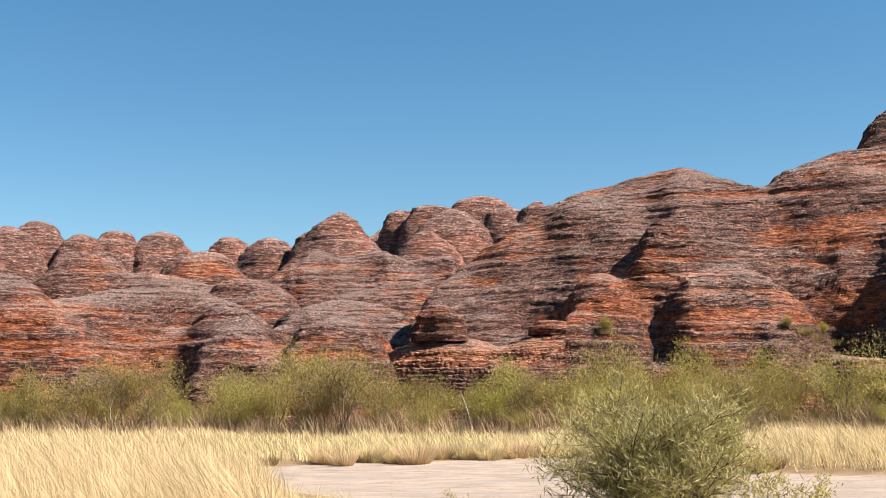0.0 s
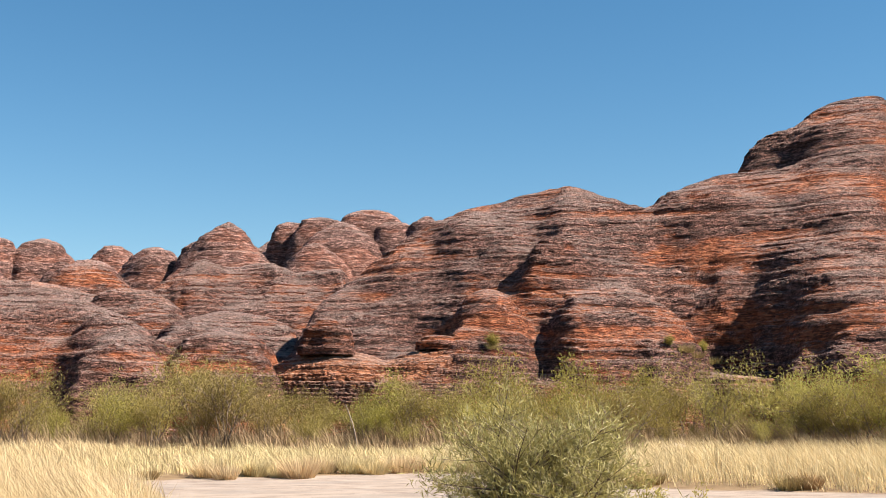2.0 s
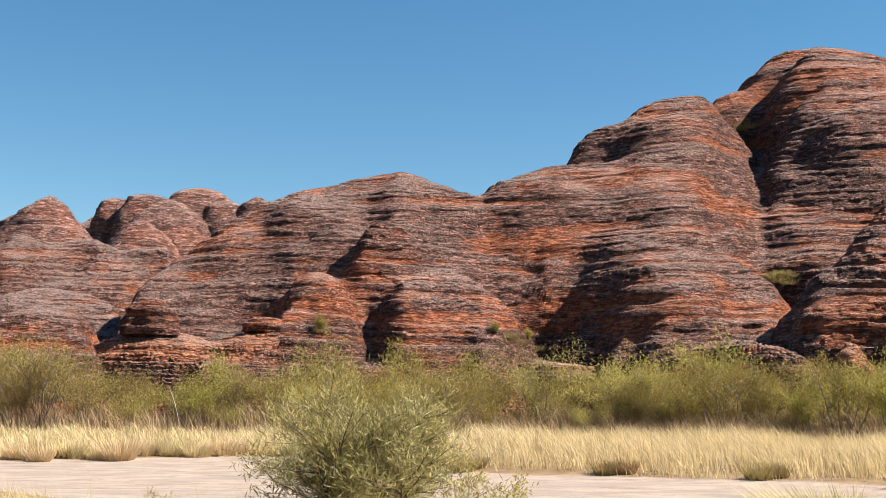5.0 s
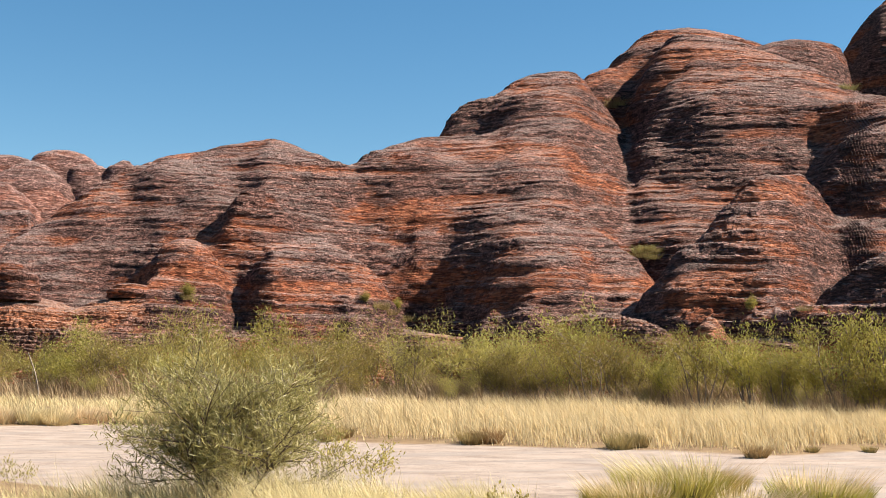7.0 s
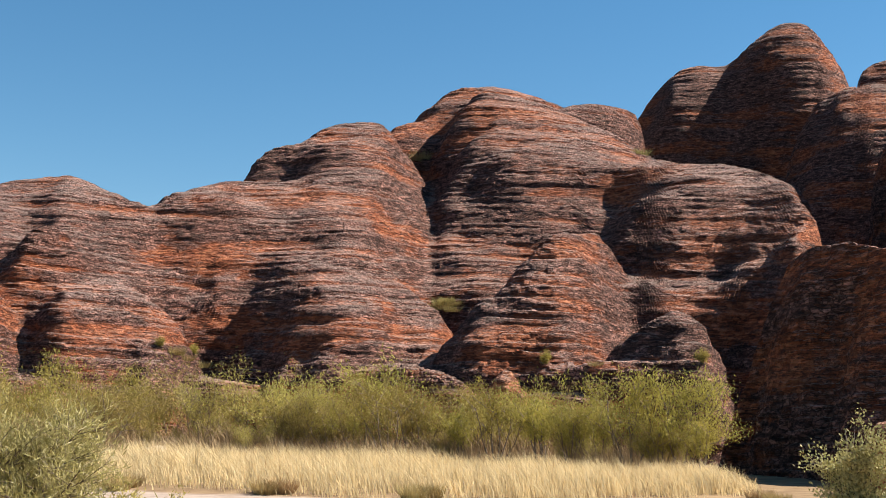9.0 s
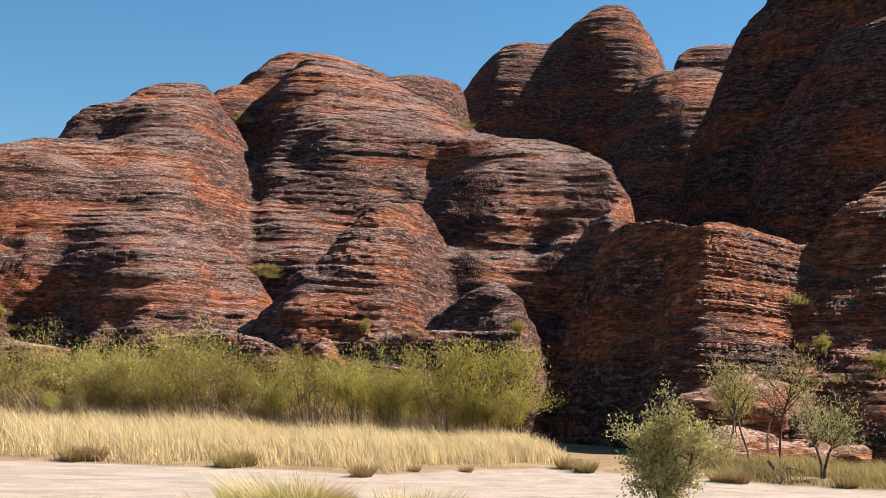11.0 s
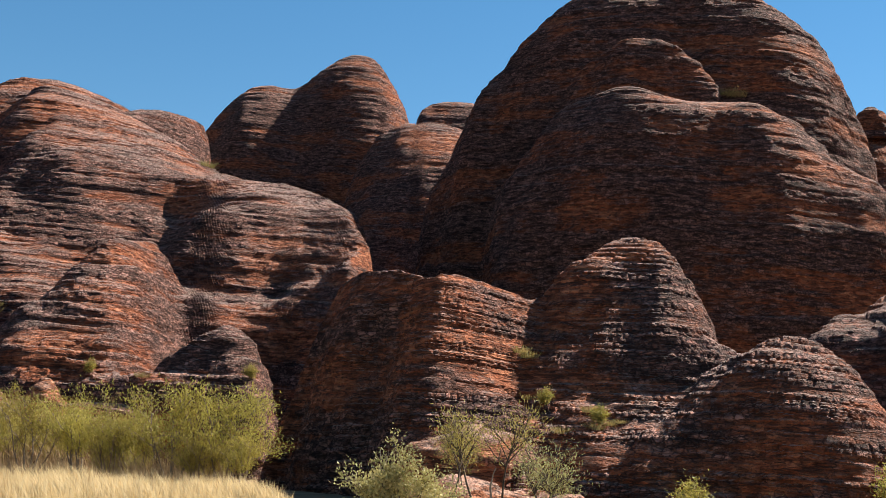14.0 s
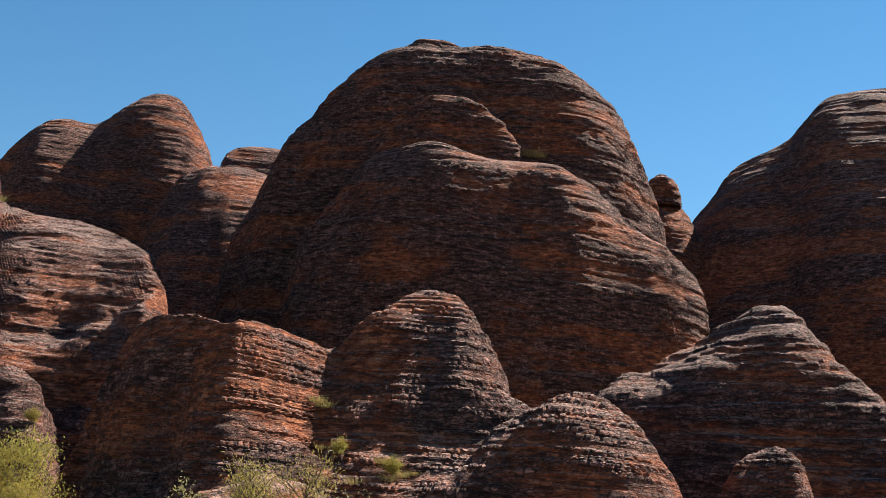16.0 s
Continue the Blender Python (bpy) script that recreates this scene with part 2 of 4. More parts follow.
def ground_height(x, y):
    d = np.hypot(x, y)
    az = np.degrees(np.arctan2(x, y))
    near, far = bed_limits(az)
    inbed = np.clip(np.minimum(d - near, far - d) / 1.2, -1, 1) * 0.5 + 0.5
    h = -0.10 * inbed + 0.10 * vnoise(x / 5, y / 5, x * 0 + 0.5, 11) * (1 - 0.8 * inbed) + 0.05 * vnoise(x / 1.3, y / 1.3, x * 0 + 0.5, 12) * (1 - 0.7 * inbed)
    h = h + np.clip((d - far) / 25, 0, 1) * 0.25
    return h - 0.02, inbed


def build_ground():
    rings = np.concatenate([np.linspace(0.3, 10, 20), np.linspace(10.5, 60, 110), np.geomspace(61, 2500, 40)])
    az = np.concatenate([np.linspace(-180, -70, 30)[:-1], np.linspace(-70, 100, 240), np.linspace(100, 180, 23)[1:-1]])
    rr, aa = np.meshgrid(rings, np.radians(az), indexing="ij")
    x, y = rr * np.sin(aa), rr * np.cos(aa)
    z, sand = ground_height(x, y)
    v = np.stack([x, y, z], -1).reshape(-1, 3)
    f = grid_faces(len(rings), len(az), True)[:, ::-1]
    mid = len(v)
    v = np.vstack([v, [[0, 0, float(z[0].mean())]]])
    j = np.arange(0, len(az), 2)
    hub = np.stack([np.full(len(j), mid), (j + 2) % len(az), (j + 1) % len(az), j], -1)
    f = np.vstack([f, hub])
    me = mesh_from("ground", v, f, GROUND, True, ("sand", np.append(sand.ravel(), 0.0)))
    tagged(new("ground", me), "pale sandy riverbed with dry brown soil banks", "ground", kind="structure")


build_ground()


def ground_z(x, y):
    return float(ground_height(np.array([x]), np.array([y]))[0][0])


# ---- sandstone domes ----
def beds(x, y, z, step):
    """How far the beds of rock stand proud, in metres: hard and soft layers that pinch out along the face, cut by upright joints."""
    zz = z + 0.02 * x + 0.5 * vnoise(x / 25, y / 25, z / 40, 21) + 0.1 * vnoise(x / 4, y / 4, z / 3, 26)
    u = 0.6 if step < 0.1 else 1.2
    a = vnoise(x / 12, y / 12, zz / (0.62 * u), 22)
    b = vnoise(x / 4.5, y / 4.5, zz / (0.22 * u), 23)
    out = 0.035 * u * np.tanh(3 * a) + 0.05 * u * np.tanh(6 * b)
    out = out + 0.05 * vnoise(x / 1.3, y / 1.3, zz / 1.4, 25) + 0.1 * vnoise(x / 3.1, y / 3.1, zz / 2.2, 30)
    if step < 0.2:
        # hard crusted beds stand proud and break into blocks; soft beds lie back, smooth
        hard = np.tanh(6 * (vnoise(x / 9, y / 9, zz / (0.6 * u), 27) + 0.1))
        thick, wide = (0.25, 0.3) if step < 0.1 else (0.27, 0.6)
        bed = np.floor(zz / thick)
        along = np.arctan2(x, y) * np.median(np.hypot(x, y)) / wide + 40 * hash01(bed, zz * 0, zz * 0, 28)
        block = hash01(np.floor(along), bed, zz * 0, 29) - 0.5
        out = 0.8 * out + 0.04 * u * hard + 0.085 * max(u, 0.8) * block * (hard > 0)
        if step < 0.1:
            # upright joints and undercut bed planes between the blocks
            gap = np.minimum(np.abs(along % 1 - 0.5) * -2 + 1, 1.0)
            flat = 1 - np.abs(zz / thick % 1 - 0.5) * 2
            out = out - 0.07 * np.clip(1 - np.minimum(gap / 0.3, flat / 0.35), 0, 1) * (hard > -0.3)
    return out


def weather(x, y, z, k, step, closed):
    """Displace a grid of rock along its normals by its beds; returns the new grid and the beds."""
    g = np.stack([x, y, z], -1)
    du = np.gradient(g, axis=0)
    dv = np.roll(g, -1, 1) - np.roll(g, 1, 1) if closed else np.gradient(g, axis=1)
    n = np.cross(dv, du)
    n /= np.linalg.norm(n, axis=-1, keepdims=True) + 1e-9
    bd = beds(x, y, z, step)
    g = g + n * (k * bd)[..., None]
    return g, bd


def bedded(name, v, rows, cols, wrap, cuts, mat, bd, flip=False):
    """A rock of several beds: its grid is cut along the bedding, and each bed is a part."""
    ob = new(name, None)
    for i, (lo, hi) in enumerate(zip(cuts[:-1], cuts[1:])):
        f = grid_faces(hi - lo + 1, cols, wrap)
        me = mesh_from("rock_bed", v[lo * cols:(hi + 1) * cols], f[:, ::-1] if flip else f, mat, True, ("bed", bd[lo * cols:(hi + 1) * cols]))
        piece = new("cap" if i == len(cuts) - 2 else "rock_bed", me)
        piece.parent = ob
    return ob


def dome(name, x, y, z0, height, rx, ry, turn, a, b, lean=(0, 0), seed=0, square=2.0, step=0.13, mat=None, ledge=1.0, rough=0.07, label="", category="rock dome", flare=0.0):
    """A weathered dome. Its radius falls with height as (1 - h^a)^b; plan: a superellipse of that squareness."""
    size = max(rx, ry)
    prof_h = np.linspace(0, 1, 400)
    prof_r = np.maximum(1 - prof_h ** a, 0) ** b + flare * (1 - prof_h) ** 5
    arc = np.concatenate([[0], np.cumsum(np.hypot(np.diff(prof_h) * height, np.diff(prof_r) * size))])
    rows = int(np.clip(arc[-1] / step, 24, 300))
    s = np.linspace(0, arc[-1], rows)
    h, r = np.interp(s, arc, prof_h), np.interp(s, arc, prof_r)
    r[-1] = 0.004
    # the columns stand closer on the side that faces the valley
    cols = int(np.clip(size * (2.6 if step < 0.1 else 1.9) / step, 40, 320))
    u = np.linspace(0, 2 * np.pi, cols, endpoint=False)
    u = u + 0.55 * np.sin(u)
    ph = u + np.pi / 2 - radians(turn) * 0
    ca, sa = np.cos(ph), np.sin(ph)
    k = (np.abs(ca) ** square + np.abs(sa) ** square) ** (-1 / square)
    lx = np.outer(r, ca * k) * rx + np.outer(h, np.ones(cols)) * lean[0]
    ly = np.outer(r, sa * k) * ry + np.outer(h, np.ones(cols)) * lean[1]
    lz = np.outer(h, np.ones(cols)) * height
    ct, st = math.cos(radians(turn)), math.sin(radians(turn))
    wx, wy, wz = x + lx * ct - ly * st, y + lx * st + ly * ct, z0 + lz
    # slow swelling, gullies down the faces, then the beds
    fade = np.clip(np.outer(r, np.ones(cols)) * 4, 0, 1)
    sw = rough * size * (vnoise(wx / (0.5 * size) + seed, wy / (0.5 * size), wz / (1.4 * size), 31) + 0.5 * vnoise(wx / (0.2 * size), wy / (0.2 * size) + seed, wz / size, 32))
    off = sw * fade
    ox, oy = np.outer(np.ones(rows), ca * ct - sa * st), np.outer(np.ones(rows), ca * st + sa * ct)
    wx, wy = wx + ox * off, wy + oy * off
    wz = wz + (1 - fade) * 0.06 * vnoise(wx, wy, wz, 33)
    g, bd = weather(wx, wy, wz, ledge * np.clip(fade * 2, 0, 1), step, True)
    v = (g - np.array([x, y, z0])).reshape(-1, 3)
    cuts = [0] + [int(np.searchsorted(h, c)) for c in (0.3, 0.58, 0.84)] + [rows - 1]
    ob = bedded(name, v, rows, cols, True, cuts, mat or ROCK, bd.ravel())
    ob.location = (x, y, z0)
    return tagged(ob, label or "rounded sandstone dome banded orange and grey", category, "banded sandstone domes")


def crest_ridge(name, crest, depth, a, b, seed=0, step=0.14, mat=None, ledge=1.0, back=0.6, rough=1.0, label="", soft=9.0, jag=0.0, flow=14.0, lobe=9.0):
    """A long weathered ridge: a smooth crest through a few points, and a face that swells out below it to the given depth."""
    c = np.array(crest, dtype=float)
    pitch = step * (1.35 if step < 0.1 else 2.2)
    z0 = -1.0
    for end, nxt in ((0, 1), (-1, -2)):       # both ends run down into the ground
        way = c[end] - c[nxt]
        way[2] = 0
        tail = c[end] + way / max(np.hypot(way[0], way[1]), 0.1) * 0.35 * depth
        tail[2] = z0 + 0.25 * (c[end][2] - z0)
        c = np.vstack([tail, c]) if end == 0 else np.vstack([c, tail])
    pad = np.vstack([2 * c[0] - c[1], c, 2 * c[-1] - c[-2]])
    pts = []
    for i in range(1, len(pad) - 2):
        n = max(2, int(np.linalg.norm(pad[i + 1] - pad[i]) / pitch))
        t = np.linspace(0, 1, n, endpoint=False)[:, None]
        p0, p1, p2, p3 = pad[i - 1], pad[i], pad[i + 1], pad[i + 2]
        pts.append(0.5 * (2 * p1 + (p2 - p0) * t * 0.8 + (2 * p0 * 0.8 - 5.2 * p1 + 4.4 * p2 - 0.8 * p3) * t ** 2 + (3.2 * p1 - 0.8 * p0 - 3.2 * p2 + 0.8 * p3) * t ** 3))
    q = np.vstack(pts)
    x, y, zc = q.T
    # soft normals of the line in plan, towards the valley
    n = len(x)
    tx, ty = np.gradient(x), np.gradient(y)
    win = np.hanning(max(5, int(soft / pitch) | 1))
    win /= win.sum()
    half = len(win) // 2
    tx, ty = (np.convolve(np.pad(v, half, mode="edge"), win, mode="valid") for v in (tx, ty))
    ln = np.hypot(tx, ty) + 1e-9
    nx, ny = ty / ln, -tx / ln
    flip = np.where(nx * x + ny * y > 0, -1.0, 1.0)
    if flip.mean() < 0:
        nx, ny = -nx, -ny
    hmax = (zc - z0).max()
    run = np.cumsum(np.hypot(np.gradient(x), np.gradient(y)))
    zc = zc + jag * (vnoise(run / 2.2, run * 0, run * 0 + seed, 45) + 0.2 * vnoise(run / 0.8, run * 0, run * 0 + seed, 46))
    slow = np.hanning(max(5, int(min(flow, 0.25 * run[-1]) / pitch) | 1))
    slow /= slow.sum()
    zs = np.convolve(np.pad(zc, len(slow) // 2, mode="edge"), slow, mode="valid")
    dep = depth * (np.maximum(zs - z0, 0.1) / hmax) ** 0.6
    ph = np.linspace(0, 1, 400)
    pr = np.maximum(1 - ph ** a, 0) ** b
    arc = np.concatenate([[0], np.cumsum(np.hypot(np.diff(ph) * hmax, np.diff(pr) * depth))])
    rows = int(np.clip(arc[-1] / step, 30, 300))
    s = np.linspace(0, arc[-1], rows)
    hf, rf = np.interp(s, arc, ph), np.interp(s, arc, pr)
    hb = np.linspace(1, 0, 14)[1:]
    h = np.concatenate([hf, hb])
    r = np.concatenate([rf, -back * np.maximum(1 - hb ** 2, 0) ** 0.6])
    wx = x[None, :] + np.outer(r, dep * nx)
    wy = y[None, :] + np.outer(r, dep * ny)
    top = np.clip((h - 0.55) / 0.45, 0, 1)
    wz = z0 + np.outer(h, zs - z0) + np.outer(top * top * (3 - 2 * top), zc - zs)
    face = np.clip(np.abs(r) * 5, 0.12, 1)[:, None]
    sw = rough * (1.9 * vnoise(wx / lobe + seed, wy / lobe, wz / (2.5 * lobe), 41) + 0.8 * vnoise(wx / (0.4 * lobe), wy / (0.4 * lobe) + seed, wz / lobe, 42))
    off = sw * face * np.where(r < 0, -1, 1)[:, None]
    wx, wy = wx + off * nx, wy + off * ny
    wz = wz + (1 - face) * (0.25 * vnoise(wx / 2, wy / 2, wz * 0 + seed, 43) + 0.12 * vnoise(wx / 0.7, wy / 0.7, wz * 0 + seed, 44))
    ox, oy = float(x.mean()), float(y.mean())
    side = -1.0 if flip.mean() < 0 else 1.0
    g, bd = weather(wx, wy, wz, side * ledge, step, False)
    v = (g - np.array([ox, oy, z0])).reshape(-1, 3)
    cuts = [0] + [int(np.searchsorted(hf, c)) for c in (0.3, 0.58, 0.84)] + [len(h) - 1]
    ob = bedded(name, v, len(h), n, False, cuts, mat or ROCK, bd.ravel(), side < 0)
    ob.location = (ox, oy, z0)
    return tagged(ob, label or "long sandstone ridge with orange and grey beds", "rock ridge", "banded sandstone ridges")


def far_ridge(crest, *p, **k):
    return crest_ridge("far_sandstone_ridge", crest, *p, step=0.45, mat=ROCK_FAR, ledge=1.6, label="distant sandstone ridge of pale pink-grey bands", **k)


def foot_ledge(crest, *p, **k):
    ob = crest_ridge("rock_ledge", crest, *p, step=0.105, mat=ROCK_LEDGE, rough=0.6, ledge=1.9, jag=0.45, lobe=2.8, flow=2.0, soft=4.0, label="broken low ledge of layered orange sandstone", **k)
    return tagged(ob, category="rock ledge", group="ledges at the foot of the cliffs")


def boulder(*p, **k):
    ob = dome("boulder", *p, step=0.1, ledge=1.2, rough=0.16, label="weathered sandstone boulder resting on a ledge", category="boulder", **k)
    return tagged(ob, group="boulders on the ledges")


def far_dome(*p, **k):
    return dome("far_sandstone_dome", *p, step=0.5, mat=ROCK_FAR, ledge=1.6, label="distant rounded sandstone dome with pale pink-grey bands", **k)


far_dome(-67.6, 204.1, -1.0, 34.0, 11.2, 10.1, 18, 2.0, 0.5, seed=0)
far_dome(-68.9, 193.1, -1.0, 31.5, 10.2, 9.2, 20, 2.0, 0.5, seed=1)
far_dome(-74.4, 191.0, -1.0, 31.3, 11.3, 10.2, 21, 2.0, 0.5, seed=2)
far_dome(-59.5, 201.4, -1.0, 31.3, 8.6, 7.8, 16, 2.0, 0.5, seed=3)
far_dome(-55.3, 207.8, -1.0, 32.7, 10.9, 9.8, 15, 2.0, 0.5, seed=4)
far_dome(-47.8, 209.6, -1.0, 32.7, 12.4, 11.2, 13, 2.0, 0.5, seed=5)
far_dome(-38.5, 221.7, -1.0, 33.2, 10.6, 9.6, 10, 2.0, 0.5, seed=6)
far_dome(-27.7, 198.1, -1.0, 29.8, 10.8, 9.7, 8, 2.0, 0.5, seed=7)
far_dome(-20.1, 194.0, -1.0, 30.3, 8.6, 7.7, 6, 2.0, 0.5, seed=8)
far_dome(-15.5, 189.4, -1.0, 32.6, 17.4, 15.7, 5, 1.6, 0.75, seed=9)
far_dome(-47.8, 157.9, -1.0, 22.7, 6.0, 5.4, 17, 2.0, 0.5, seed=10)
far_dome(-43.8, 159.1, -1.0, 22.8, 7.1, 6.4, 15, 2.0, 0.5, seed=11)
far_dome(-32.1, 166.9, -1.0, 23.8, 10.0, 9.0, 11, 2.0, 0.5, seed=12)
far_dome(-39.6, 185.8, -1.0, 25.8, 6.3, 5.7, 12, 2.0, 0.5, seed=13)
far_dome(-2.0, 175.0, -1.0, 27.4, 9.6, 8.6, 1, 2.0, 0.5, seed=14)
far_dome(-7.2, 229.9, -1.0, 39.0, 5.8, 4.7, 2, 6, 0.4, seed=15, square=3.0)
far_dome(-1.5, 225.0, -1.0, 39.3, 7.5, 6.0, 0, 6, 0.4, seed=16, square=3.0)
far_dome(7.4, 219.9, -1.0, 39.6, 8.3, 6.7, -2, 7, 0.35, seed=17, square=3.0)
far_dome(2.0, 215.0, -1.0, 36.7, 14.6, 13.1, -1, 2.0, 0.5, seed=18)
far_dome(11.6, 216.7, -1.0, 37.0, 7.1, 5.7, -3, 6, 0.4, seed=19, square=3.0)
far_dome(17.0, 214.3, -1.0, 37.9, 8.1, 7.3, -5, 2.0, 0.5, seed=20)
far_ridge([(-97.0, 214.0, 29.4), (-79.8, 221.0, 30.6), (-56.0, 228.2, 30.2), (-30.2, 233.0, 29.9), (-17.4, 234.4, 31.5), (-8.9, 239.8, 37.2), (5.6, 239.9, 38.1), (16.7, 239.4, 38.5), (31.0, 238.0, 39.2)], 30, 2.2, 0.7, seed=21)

def part_ob(parent, name, me, label=""):
    ob = new(name, me)
    ob.parent = parent
    if label:
        ob["label"] = label
    return ob


# ---- rock masses: spurs and domes that flow into one another ----
def spur(points, depth, side, a, b):
    """A rounded crest through points (bearing, distance, height): its half-width along and across the bearing, and its profile."""
    p = np.array(points, dtype=float)
    pad = np.vstack([2 * p[0] - p[1], p, 2 * p[-1] - p[-2]])
    out = []
    for i in range(1, len(pad) - 2):
        p0, p1, p2, p3 = pad[i - 1:i + 3]
        for t in (0.0, 0.5):
            out.append(0.5 * (2 * p1 + (p2 - p0) * t + (2 * p0 - 5 * p1 + 4 * p2 - p3) * t * t + (3 * p1 - p0 - 3 * p2 + p3) * t ** 3))
    return "spur", np.array(out + [p[-1]]), depth, side, a, b


def knob(*p):
    return ("knob",) + spur(*p)[1:]


FLOOR = -1.2


def lobe_height(lobe, az, d, grid_az, grid_d):
    """Height of one lobe over a grid of bearings and distances, after the plan has wandered."""
    kind, p, depth, side, a, b = lobe
    out = np.full(az.shape, FLOOR)
    top = p[:, 2].max() - FLOOR
    for (a0, d0, z0), (a1, d1, z1) in zip(p[:-1], p[1:]):
        c0, c1 = np.searchsorted(grid_az[0], min(a0, a1) - math.degrees(side / d0) * 1.1 - 1.2), np.searchsorted(grid_az[0], max(a0, a1) + math.degrees(side / d0) * 1.1 + 1.2)
        r0, r1 = np.searchsorted(grid_d[:, 0], min(d0, d1) - depth * 1.1 - 2), np.searchsorted(grid_d[:, 0], max(d0, d1) + depth * 1.1 + 2)
        if c1 <= c0 or r1 <= r0:
            continue
        box = (slice(r0, r1), slice(c0, c1))
        mid = radians(1) * 0.5 * (d0 + d1)
        u, v = (az[box] - a0) * mid / side, (d[box] - d0) / depth
        eu, ev = (a1 - a0) * mid / side, (d1 - d0) / depth
        t = np.clip((u * eu + v * ev) / (eu * eu + ev * ev + 1e-9), 0, 1)
        z = z0 + (z1 - z0) * t - FLOOR
        rho = np.hypot(u - t * eu, v - t * ev) / (z / top) ** 0.5
        h = FLOOR + z * np.maximum(1 - np.minimum(rho, 1) ** (1 / b), 0) ** (1 / a)
        out[box] = np.maximum(out[box], h)
    return out


def whole_pieces(own, keep):
    """Gives every stray patch of a lobe to the lobe beside it, so that each part is one piece."""
    own = np.where(keep, own, -1)
    for sweep in range(30):
        runs, root, size, prev = [], [], [], []
        for i, row in enumerate(own):
            cut = np.concatenate([[0], np.flatnonzero(np.diff(row)) + 1, [len(row)]])
            now = []
            for c0, c1 in zip(cut[:-1], cut[1:]):
                k = len(runs)
                runs.append((i, c0, c1))
                root.append(k)
                size.append(c1 - c0)
                now.append((c0, c1, k))
            for p0, p1, pk in prev:
                for c0, c1, k in now:
                    if c0 < p1 and p0 < c1 and own[i - 1, p0] == row[c0]:
                        while root[pk] != pk:
                            pk = root[pk]
                        while root[k] != k:
                            k = root[k]
                        if pk != k:
                            root[k] = pk
                            size[pk] += size[k]
            prev = now
        best, home = {}, []
        for k, (i, c0, c1) in enumerate(runs):
            r = k
            while root[r] != r:
                r = root[r]
            home.append(r)
            o = own[i, c0]
            if o >= 0 and size[r] > size[best.get(o, r)] or o not in best:
                best[o] = r
        comp = np.empty(own.shape, dtype=int)
        for r, (i, c0, c1) in zip(home, runs):
            comp[i, c0:c1] = r
        stray, out = 0, own.copy()
        for r, (i, c0, c1) in zip(home, runs):
            o = own[i, c0]
            if o < 0 or best[o] == r:
                continue
            stray += 1
            for a, b in ((i, c0 - 1), (i, c1), (i - 1, c0), (i + 1, c0), (i - 1, c1 - 1), (i + 1, c1 - 1)):
                if 0 <= a < own.shape[0] and 0 <= b < own.shape[1] and own[a, b] >= 0 and best[own[a, b]] == comp[a, b]:
                    out[i, c0:c1] = own[a, b]
                    break
        own = out
        if not stray:
            break
    return own


